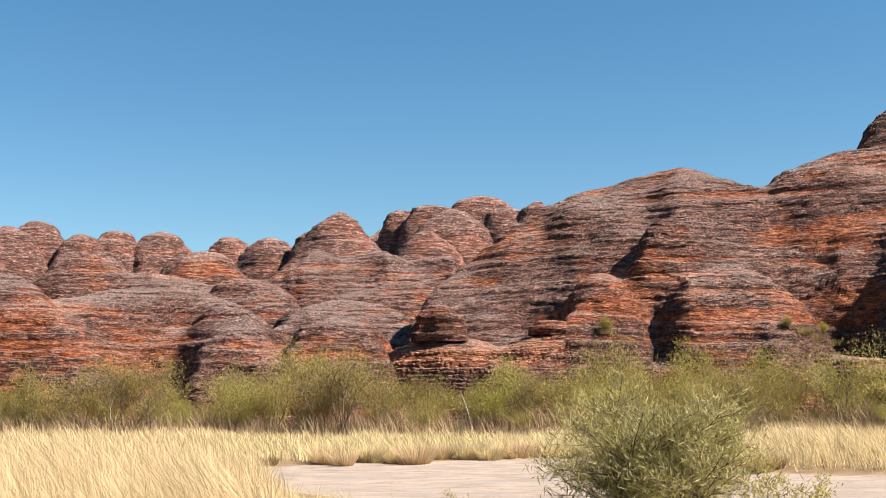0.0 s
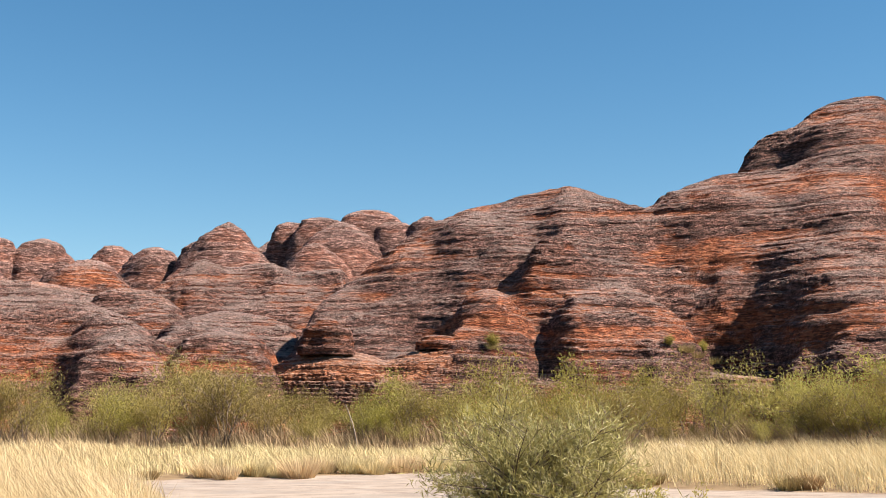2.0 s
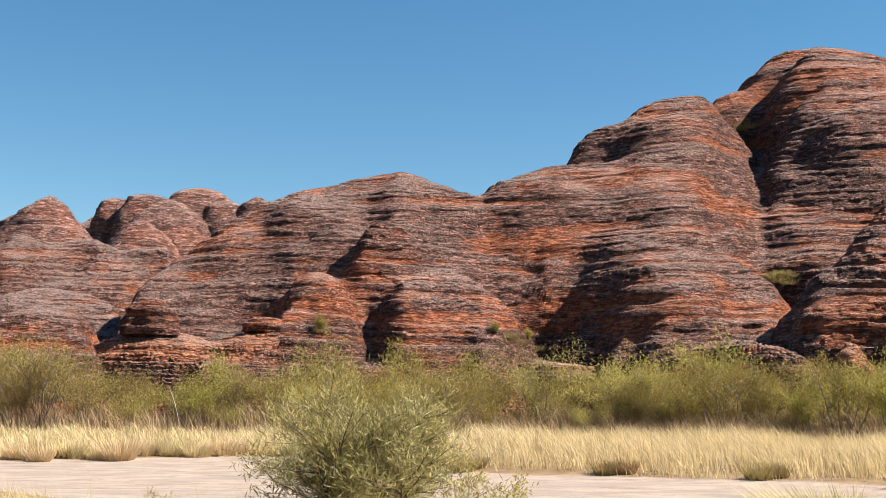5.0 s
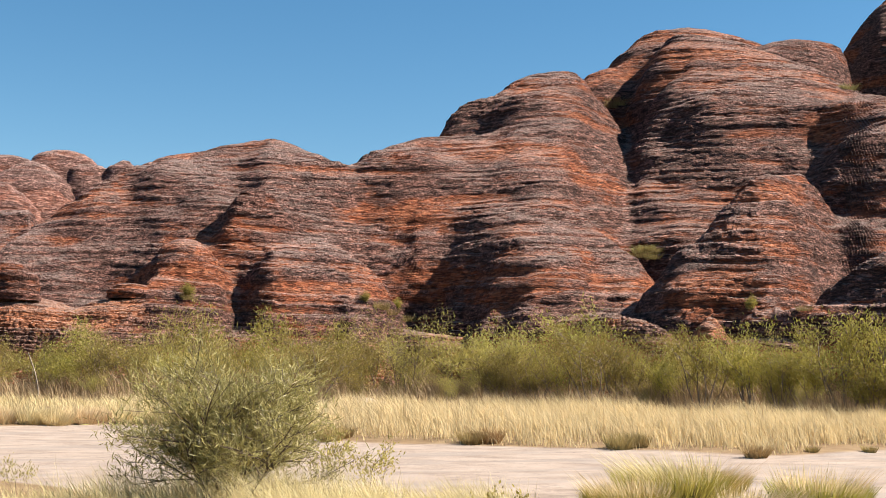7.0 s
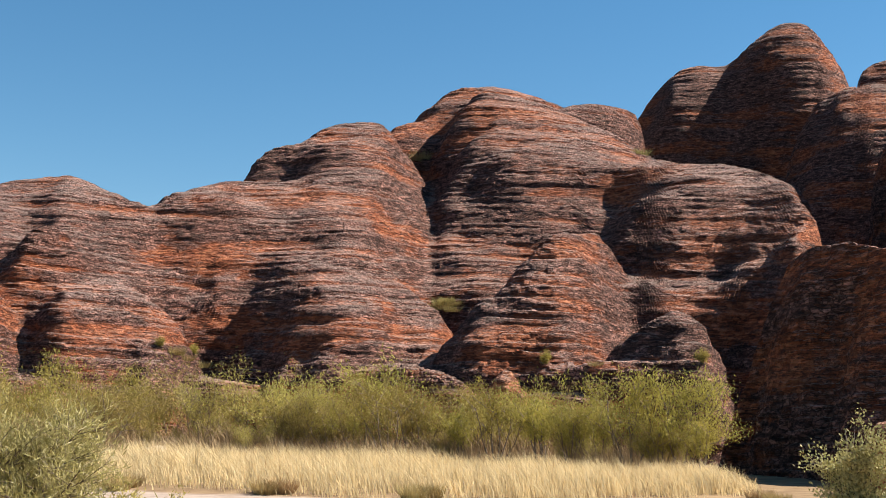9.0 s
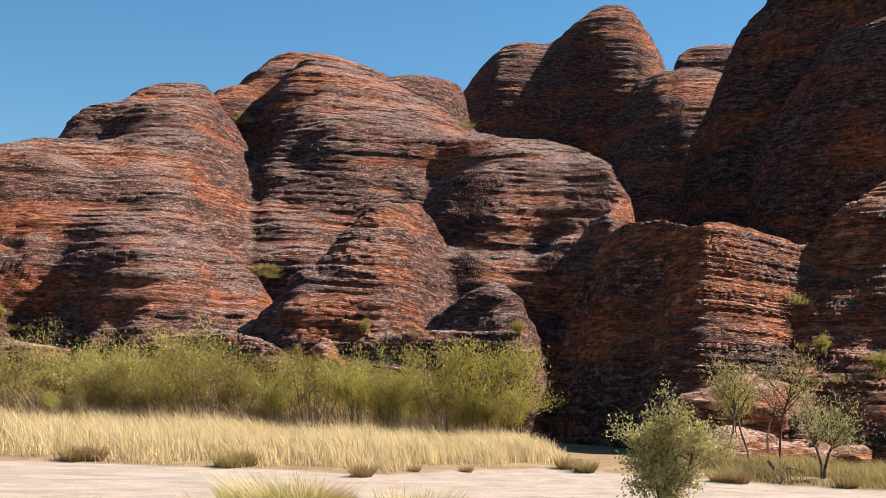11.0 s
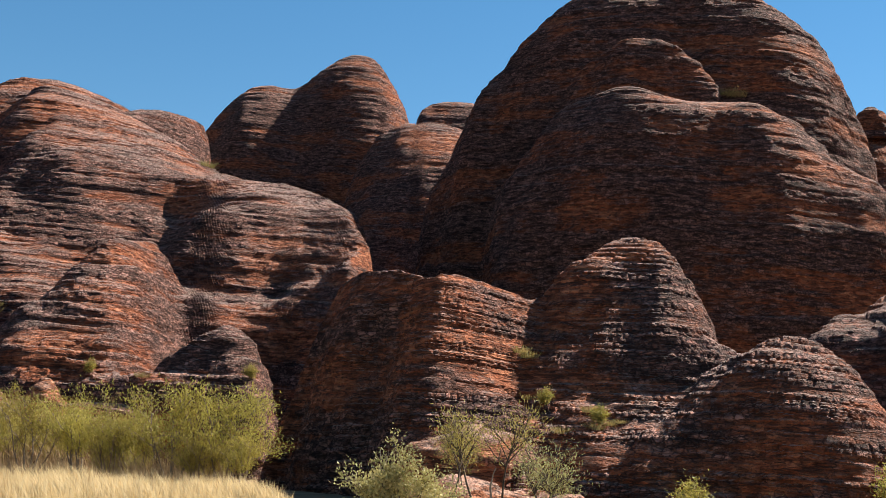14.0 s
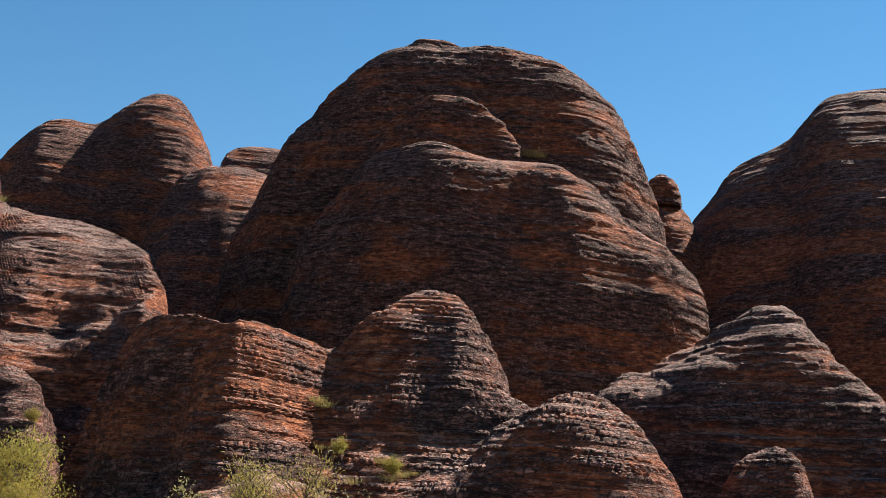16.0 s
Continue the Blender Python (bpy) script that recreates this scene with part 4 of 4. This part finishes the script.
def plant(name, seed, stems, height, spread, levels, kids, thick, per, size, width, leaf, wood, label, category, group="", cloud=0.2, lift=0.15, root=0.1, first=0.35, up=0.3, wide=1.0):
    rng = np.random.default_rng(seed)
    limbs, tips = skeleton(rng, stems, height, spread, levels, kids, thick, lift, root, first)
    top = max(t[0][2] for t in tips)
    k = height / top * np.array([wide, wide, 1.0])
    limbs = [(p * k, r, l) for p, r, l in limbs]
    tips = [(p * k, d) for p, d in tips]
    ob = new(name, None)
    tagged(ob, label, category, group)
    part_ob(ob, "trunk", tubes("trunk", limbs, wood))
    part_ob(ob, "crown", leaves("crown", rng, tips, per, size, width, leaf, cloud, 0.7, up))
    return ob


def put(ob, x, y, turn=0.0, size=1.0, sink=0.03, z=None):
    ob.location = (x, y, (ground_z(x, y) if z is None else z) - sink)
    ob.rotation_euler = (0, 0, radians(turn))
    ob.scale = (size, size, size)
    return ob


def again(ob, x, y, turn=0.0, size=1.0, sink=0.03, z=None):
    c = copy_thing(ob, Matrix())
    return put(c, x, y, turn, size, sink, z)


# ---- belt of scrub along the foot of the cliffs ----
SCRUB = []
for i, (leaf, lab) in enumerate(((LEAF_OLIVE, "olive green wattle shrub with grey stems"), (LEAF_GREEN, "fresh green wattle shrub in the scrub belt"),
                                 (LEAF_OLIVE, "olive wattle shrub with bare lower twigs"), (LEAF_GREEN, "bushy green shrub beside dry grass"),
                                 (LEAF_OLIVE, "loose yellow-green shrub with thin stems"))):
    SCRUB.append(plant("scrub_bush", 50 + i, (5, 6, 7, 4, 6)[i], 3.2, radians((30, 36, 26, 34, 40)[i]), 2, (3, 4), 0.026, 27, 0.15, 0.014, leaf, TWIG, lab, "shrub", "scrub belt below the cliffs", cloud=0.2, first=0.45, wide=1.15))


def belt_edge(az):
    return float(np.interp(az, [-26, -10, 0, 14, 30, 36, 40.5], [62, 58, 55, 50, 47, 44, 42]))


rs = np.random.default_rng(7)
n = 0
for row, back in enumerate((0.8, 3.2, 5.8)):
    az = -25.0 + row * 0.6
    while az < (40.3, 39.5, 38.0)[row]:
        d = belt_edge(az) + back + rs.uniform(-1.0, 1.0)
        x, y = polar(az, d)
        h = rs.choice([0.42, 0.6, 0.74, 0.9, 1.06]) * rs.uniform(0.9, 1.1) * (0.86 if az > 29 else 1.06) + 0.1 * row
        src = SCRUB[int(rs.integers(0, 5))]
        if n < 5:
            put(SCRUB[n], x, y, rs.uniform(0, 360), h)
        else:
            again(src, x, y, rs.uniform(0, 360), h)
        n += 1
        az += (rs.uniform(1.5, 2.9) if row < 2 else rs.uniform(1.6, 2.6)) * (1.35 if az > 30 else 1.0)

# taller trees that stand out of the belt
TALL = plant("small_tree", 71, 5, 4.6, radians(28), 2, (6, 4), 0.035, 11, 0.17, 0.018, LEAF_OLIVE, TWIG, "slender olive-leaved tree taller than the scrub", "tree", "small trees in the scrub", cloud=0.24, first=0.35)
put(TALL, *polar(-4.7, 57), 10)
for az, d, h in ((-18.6, 61, 0.86), (17.6, 51, 0.82), (-9.6, 59, 0.8), (-13.2, 59, 0.75), (3.8, 55, 0.78), (8.4, 54, 0.7), (22.4, 50.5, 0.74)):
    again(TALL, *polar(az, d), az * 17, h)

# rounded bright wattles where the belt ends against the block of rock
WATTLE = [plant("wattle_tree", 81 + i, (5, 6)[i], 3.5, radians((27, 33)[i]), 2, (3, 3), 0.04, 46, 0.14, 0.017, LEAF_GREEN, TWIG, ("bright yellow-green wattle tree with rounded clumps", "rounded green wattle tree with grey stems")[i], "tree", "wattle trees at the end of the scrub", cloud=0.2, first=0.5, up=0.5, wide=1.05) for i in range(2)]
for i, (az, d, h) in enumerate(((27.5, 48.6, 0.86), (29.6, 48, 0.74), (31.2, 46.4, 0.92), (33.2, 45.8, 0.98), (34.6, 45, 0.7), (35.6, 45.2, 0.86), (37.3, 44, 1.0), (38.6, 43.3, 0.72), (39.4, 43.6, 1.05), (40.3, 42.6, 0.78), (24.8, 49.4, 0.8))):
    if i < 2:
        put(WATTLE[i], *polar(az, d), 50 * i, h)
    else:
        again(WATTLE[i % 2], *polar(az, d), az * 23, h)

# ---- the fine-leaved bush in front ----
BUSH = plant("foreground_bush", 5, 13, 2.12, radians(44), 3, (7, 5, 3), 0.019, 9, 0.115, 0.0056, LEAF_GREY, BARK, "grey-green fine-leaved bush with dark spreading stems", "bush", cloud=0.075, lift=0.1, first=0.24, wide=1.28)
put(BUSH, *polar(9.7, 13.9), 40)

# ---- grass ----
def blades(rng, x, y, z, height, width, lean, spread=0.3):
    """Bent blades of grass: three triangles each."""
    n = len(x)
    p = np.stack([x, y, z], -1)
    u = rng.uniform(0, 2 * np.pi, n)
    s = np.stack([np.cos(u), np.sin(u), np.zeros(n)], -1) * (width * rng.uniform(0.6, 1.4, n))[:, None]
    b = np.stack([rng.normal(lean[0], spread, n), rng.normal(lean[1], spread, n), np.zeros(n)], -1)
    h = (height * rng.uniform(0.4, 1.2, n))[:, None]
    up = np.array([[0, 0, 1.0]])
    m = p + h * (0.55 * up + 0.28 * b)
    t = p + h * (0.95 * up + 0.95 * b)
    v = np.stack([p - s, p + s, m + s * 0.8, m - s * 0.8, t], 1).reshape(-1, 3)
    k = np.arange(n)[:, None] * 5
    f = np.concatenate([k + np.array([[0, 1, 2]]), k + np.array([[0, 2, 3]]), k + np.array([[3, 2, 4]])], 1).reshape(-1, 3)
    return v, f


def meadow(name, seed, az0, az1, near, far, count, height, width, mat, label, lean=(-0.3, 0.08), clump=1.5, hole=-0.2):
    """Grass between two distances (functions of the bearing) and two bearings, thicker in patches."""
    rng = np.random.default_rng(seed)
    az = rng.uniform(az0, az1, count * 3)
    lo, hi = near(az), far(az)
    d = np.sqrt(rng.uniform(0, 1, count * 3) * (hi ** 2 - lo ** 2) + lo ** 2)
    x, y = d * np.sin(np.radians(az)), d * np.cos(np.radians(az))
    thick = vnoise(x / clump, y / clump, x * 0, seed)
    edge = np.minimum(np.minimum(d - lo, hi - d) / 1.5, np.minimum(az - az0, az1 - az) / 1.5)
    keep = np.where(thick + 0.8 * np.clip(edge, 0, 1) - 0.6 > hole + rng.uniform(-0.4, 0.4, len(x)))[0][:count]
    x, y = x[keep], y[keep]
    tall = height * (1 + 0.3 * vnoise(x / 2.5, y / 2.5, x * 0, seed + 1) + 0.35 * vnoise(x / 0.6, y / 0.6, x * 0, seed + 2)) * (0.45 + 0.55 * np.clip(edge[keep], 0, 1))
    v, f = blades(rng, x, y, ground_height(x, y)[0] - 0.02, tall, width, lean)
    me = mesh_from(name, v, f, mat, False)
    return tagged(new(name, me), label, "grass", kind="stuff")


bank_far = lambda a: np.interp(a, [-26, -10, 0, 14, 30, 36, 42], [61, 57, 54, 49.5, 46.5, 43.5, 42])
bed_far = lambda a: bed_limits(a)[1] + 0.2
meadow("dry_grass", 1, -26, -6.5, lambda a: a * 0 + 11.0, lambda a: np.interp(a, [-26, -12, -6.5], [38, 31, 22]), 28000, 0.78, 0.0055, GRASS_GOLD, "tall dry golden grass on the near bank", hole=-0.5)
meadow("dry_grass", 2, -26, -9, lambda a: a * 0 + 36.0, bank_far, 14000, 0.62, 0.012, GRASS_GOLD, "dry golden grass in front of the scrub", hole=-0.4)
meadow("dry_grass", 3, -12, 15, bed_far, bank_far, 16000, 0.5, 0.012, GRASS_GOLD, "low dry golden grass along the riverbed", hole=0.0)
meadow("dry_grass", 4, 13.5, 43, bed_far, bank_far, 36000, 0.66, 0.009, GRASS_GOLD, "tall dry golden grass leaning in the wind", hole=-0.6)
meadow("dry_grass", 5, -7.5, 25, lambda a: a * 0 + 9.0, lambda a: np.interp(a, [-7.5, 0, 8, 25], [21, 15.5, 17, 15.5]), 24000, 0.5, 0.0032, GRASS_GOLD, "thin dry grass on the near sand", hole=-0.2)
meadow("green_grass", 6, 47.5, 66, bed_far, lambda a: bed_limits(a)[1] + 9.0, 16000, 0.36, 0.01, GRASS_OLIVE, "short olive and straw-coloured grass below the rocks", hole=-0.05)


def tussock(name, seed, radius, height, count, mat, label, lean=(-0.15, 0)):
    rng = np.random.default_rng(seed)
    a, r = rng.uniform(0, 2 * np.pi, count), radius * 0.5 * np.sqrt(rng.uniform(0, 1, count))
    x, y = r * np.cos(a), r * np.sin(a)
    v, f = blades(rng, x, y, np.zeros(count), np.full(count, height), 0.006, lean, 0.1)
    # blades arch out from the middle
    k = np.repeat(np.stack([np.cos(a), np.sin(a)], -1) * (r / radius)[:, None] * 1.5 * height, 5, axis=0)
    hz = np.clip(v[:, 2:3] / height, 0, 1.2)
    v[:, :2] += k * hz
    me = mesh_from(name, v, f, mat, False)
    return tagged(new(name, me), label, "grass tussock", name.replace("_", " ") + "s on the sand")


def spinifex(seed, label):
    """A mound of green spinifex with a crest of dry stalks, as one thing with two parts."""
    ob = tagged(new("spinifex_tussock", None), label, "grass tussock", "spinifex tussocks on the sand")
    for name, k, r, h, n, mat, lean in (("mound", 0, 1.35, 0.42, 3400, GRASS_GREEN, (-0.05, 0)), ("dry_crest", 1, 1.0, 0.66, 900, GRASS_GOLD, (-0.45, 0))):
        t = tussock(name, seed + k, r, h, n, mat, "", lean)
        t.parent = ob
        for key in ("category", "group"):
            if key in t:
                del t[key]
    return ob


GT = spinifex(31, "yellow-green spinifex mound with dry stalks")
put(GT, *polar(29.8, 18.4), 0, 1.0)
again(GT, *polar(31.2, 19.0), 120, 0.8)
again(GT, *polar(36.2, 17.8), 70, 0.85)
again(GT, *polar(27.9, 16.4), 30, 0.75)
again(GT, *polar(33.6, 15.6), 200, 0.7)
BT = tussock("brown_tussock", 4, 0.5, 0.38, 700, GRASS_BROWN, "low brown grass tussock at the sand's edge")
rs = np.random.default_rng(9)
put(BT, *polar(28.2, 29.6))
az = -8.0
while az < 58:
    if not 5.5 < az < 14:
        again(BT, *polar(az, float(bed_limits(az)[1]) + rs.uniform(-0.5, 0.7)), rs.uniform(0, 360), rs.uniform(0.4, 1.1))
    az += rs.choice([0.5, 0.8, 2.4, 4.6, 6.0])

GOLD_TUFT = tussock("gold_tussock", 14, 0.7, 0.55, 800, GRASS_GOLD, "rounded tussock of dry golden grass at the sand's edge", (-0.2, 0))
put(GOLD_TUFT, *polar(-5.4, 36.5))
az = -4.6
while az < 9.5:
    again(GOLD_TUFT, *polar(az, float(bed_limits(az)[1]) + rs.uniform(-0.6, 1.2)), rs.uniform(0, 360), rs.uniform(0.7, 1.25))
    az += rs.uniform(0.5, 1.5)

# dry brown undergrowth at the foot of the scrub
meadow("dry_undergrowth", 8, -26, 41, lambda a: bank_far(a) - 0.7, lambda a: bank_far(a) + 6, 24000, 1.25, 0.012, TWIG_GRASS, "brown dry undergrowth beneath the scrub", hole=-0.3)

# ---- dead wood in the scrub ----
def dead_tree(name, seed, limbs, label):
    rng = np.random.default_rng(seed)
    out = []
    for start, way, length, r0, r1, bend in limbs:
        p, rr = limb(rng, start, way, length, r0, r1, 5, bend, 0.0)
        out.append((p, rr, 0))
    me = tubes(name, out, DEAD, 6)
    return tagged(new(name, me), label, "dead tree")


put(dead_tree("dead_pole", 2, [((0, 0, 0), (0.16, 0, 1), 2.3, 0.035, 0.02, 0.35)], "bare leaning dead trunk beside the scrub"), *polar(1.2, 54))
put(dead_tree("dead_tree", 6, [((0, 0, 0), (0.0, 0, 1), 2.9, 0.05, 0.02, 0.25), ((0.02, 0, 0.9), (-0.3, 0, 1), 1.9, 0.035, 0.01, 0.3), ((0, 0, 1.5), (0.3, 0.1, 1), 1.3, 0.025, 0.008, 0.3)], "pale twisted dead tree among green shrubs"), *polar(-15.0, 59))
put(dead_tree("dead_tree", 8, [((0, 0, 0), (-0.8, 0, 1), 0.9, 0.06, 0.05, 0.5), ((-0.4, 0, 0.6), (-0.3, 0, 1), 1.0, 0.04, 0.015, 0.4), ((0, 0, 0.05), (0.9, 0, 0.6), 0.8, 0.05, 0.02, 0.5)], "dark fallen forked trunk in the grass"), *polar(52.2, 34.5))
put(dead_tree("dead_tree", 9, [((0, 0, 0), (0.2, 0, 1), 1.9, 0.03, 0.012, 0.3), ((0.1, 0, 0.8), (0.5, 0, 1), 1.1, 0.018, 0.006, 0.4), ((0.1, 0, 1.0), (-0.5, 0, 1), 0.9, 0.016, 0.006, 0.4)], "bare grey branching dead sapling by the rocks"), *polar(46.6, 38))

# ---- trees and bushes below the block of rock ----
PALE_BUSH = plant("pale_leaved_bush", 21, 9, 2.2, radians(20), 3, (6, 4, 3), 0.018, 14, 0.06, 0.015, LEAF_PALE, BARK, "upright bush with pale grey-green leaves on sand", "bush", cloud=0.07, first=0.12, wide=0.8)
put(PALE_BUSH, *polar(47.2, 21.0))
THIN = plant("thin_tree", 22, 1, 3.2, radians(6), 2, (9, 5), 0.045, 10, 0.13, 0.012, LEAF_OLIVE, BARK, "thin tree with dark trunk and small crown", "tree", "thin trees below the rocks", cloud=0.17, first=0.62)
put(THIN, *polar(49.9, 37.0), 20)
again(THIN, *polar(51.0, 38.2), 140, 0.95)
again(THIN, *polar(52.3, 37.5), 250, 1.08)
again(THIN, *polar(50.4, 39.5), 70, 0.8)
ROUND = plant("round_tree", 24, 2, 2.4, radians(20), 2, (8, 5), 0.05, 12, 0.13, 0.011, LEAF_PALE, BARK, "small round olive-grey tree on dry grass", "tree", cloud=0.2, first=0.45, wide=1.1)
put(ROUND, *polar(54.1, 34.0))
GREEN = plant("green_shrub", 25, 5, 1.6, radians(24), 2, (6, 4), 0.025, 12, 0.11, 0.016, LEAF_GREEN, BARK, "leafy green shrub at the foot of a dome", "shrub", "green shrubs at the foot of the domes", cloud=0.14, first=0.3)
put(GREEN, *polar(60.9, 38.0), 0, 0.95)
again(GREEN, *polar(69.5, 42.0), 60, 1.5)
again(GREEN, *polar(71.0, 43.5), 160, 1.35)
again(GREEN, *polar(64.5, 34.0), 200, 0.7)

# ---- small plants in the foreground ----
SAP = plant("thin_sapling", 41, 3, 1.05, radians(22), 2, (5, 3), 0.008, 5, 0.07, 0.012, LEAF_OLIVE, TWIG, "spindly sapling with sparse small leaves on sand", "sapling", "saplings on the near sand", cloud=0.06, first=0.3, wide=1.1)
put(SAP, *polar(14.2, 17.6), 15)
again(SAP, *polar(16.2, 16.6), 120, 0.85)
again(SAP, *polar(0.6, 17.0), 80, 0.5)
SPRIG = plant("leafy_sprig", 43, 4, 0.8, radians(40), 1, (4,), 0.008, 9, 0.09, 0.022, LEAF_GREEN, BARK, "low leafy green plant in pale grass", "plant", "leafy plants on the near sand", cloud=0.07, first=0.3)
put(SPRIG, *polar(21.8, 12.6), 30, 0.6)
again(SPRIG, *polar(22.8, 12.9), 160, 0.55)
again(SPRIG, *polar(20.9, 12.3), 250, 0.5)

# pale rocks among the stems of the scrub
PALE_STONE = bark("pale_weathered_stone", (0.3, 0.24, 0.2), (0.55, 0.47, 0.42))
for k, (az, d, w, h) in enumerate(((15.3, 48.6, 0.5, 0.42), (15.9, 48.4, 0.62, 0.5), (16.5, 48.8, 0.45, 0.36), (15.6, 47.9, 0.4, 0.25))):
    x, y = polar(az, d)
    o = dome("pale_rock", x, y, ground_z(x, y) - 0.1, h + 0.1, w, w * 0.7, 15 * k, 3.0, 0.5, seed=k, step=0.05, mat=PALE_STONE, ledge=0.35, rough=0.15, label="pale weathered rock among the shrub stems", category="rock")
    tagged(o, group="pale rocks in the scrub")

# ---- grass and bushes that root in the ledges ----
ROCK_TUFT = tussock("ledge_tuft", 51, 0.8, 0.34, 420, GRASS_OLIVE, "tuft of olive-green grass rooted in a rock ledge")
rs = np.random.default_rng(12)
SPOTS = [(28.82, 104.5, 12.3), (28.51, 104.5, 12.0), (29.07, 104.0, 11.9), (28.6, 104.5, 12.2), (29.2, 104.5, 12.1), (28.4, 104.5, 11.6), (28.95, 104.5, 11.5), (37.99, 141.0, 33.3), (37.63, 140.6, 33.5), (27.25, 116.1, 27.2), (26.99, 116.1, 27.0), (52.79, 52.3, 6.4), (53.18, 52.2, 6.2), (56.37, 47.8, 3.2), (54.89, 47.4, 3.0), (57.60, 48.3, 3.5), (57.11, 48.2, 3.4), (53.31, 49.2, 4.3), (56.20, 48.7, 3.9), (62.43, 103.8, 33.5), (62.01, 103.8, 33.7), (69.85, 132.8, 38.9), (70.37, 131.8, 38.9), (7.64, 74.6, 5.8), (16.29, 71.4, 5.4), (17.71, 70.5, 4.6), (16.76, 71.0, 5.0), (16.40, 71.2, 5.3), (35.64, 55.4, 4.6)]
bpy.context.view_layer.update()
graph = bpy.context.evaluated_depsgraph_get()


def on_rock(az, d, z):
    """Where the line of sight at a bearing and slope from the standing place meets bare rock, or None."""
    x, y = polar(az, d)
    hit, at, normal, face, ob, m = scene.ray_cast(graph, Vector((0, 0, EYE)), Vector((x, y, z - EYE)))
    return at if hit and ob.name.startswith(("rock_", "cap")) else None


k = 0
for az, d, z in SPOTS:
    at = on_rock(az, d, z)
    if at is None:
        continue
    far = math.hypot(at.x, at.y)
    size = far / 60 * rs.uniform(0.7, 1.2)
    if k == 0:
        put(ROCK_TUFT, at.x, at.y, 0, size, 0.12, at.z)
    else:
        again(ROCK_TUFT, at.x, at.y, rs.uniform(0, 360), size, 0.12, at.z)
    k += 1
for az, d, z, h in ((56.62, 48.0, 3.3, 0.55), (40.49, 62.2, 5.1, 0.6), (7.51, 74.6, 5.8, 0.7), (54.11, 48.9, 4.0, 0.5), (69.95, 130.0, 37.6, 1.2), (70.5, 130.0, 37.3, 1.3), (70.2, 130.0, 36.2, 1.0), (33.35, 76.0, 5.6, 0.6), (15.7, 78.0, 6.0, 0.5), (17.2, 78.0, 5.6, 0.55)):
    at = on_rock(az, d, z)
    if at is not None:
        again(GREEN, at.x, at.y, rs.uniform(0, 360), h, 0.08, at.z)
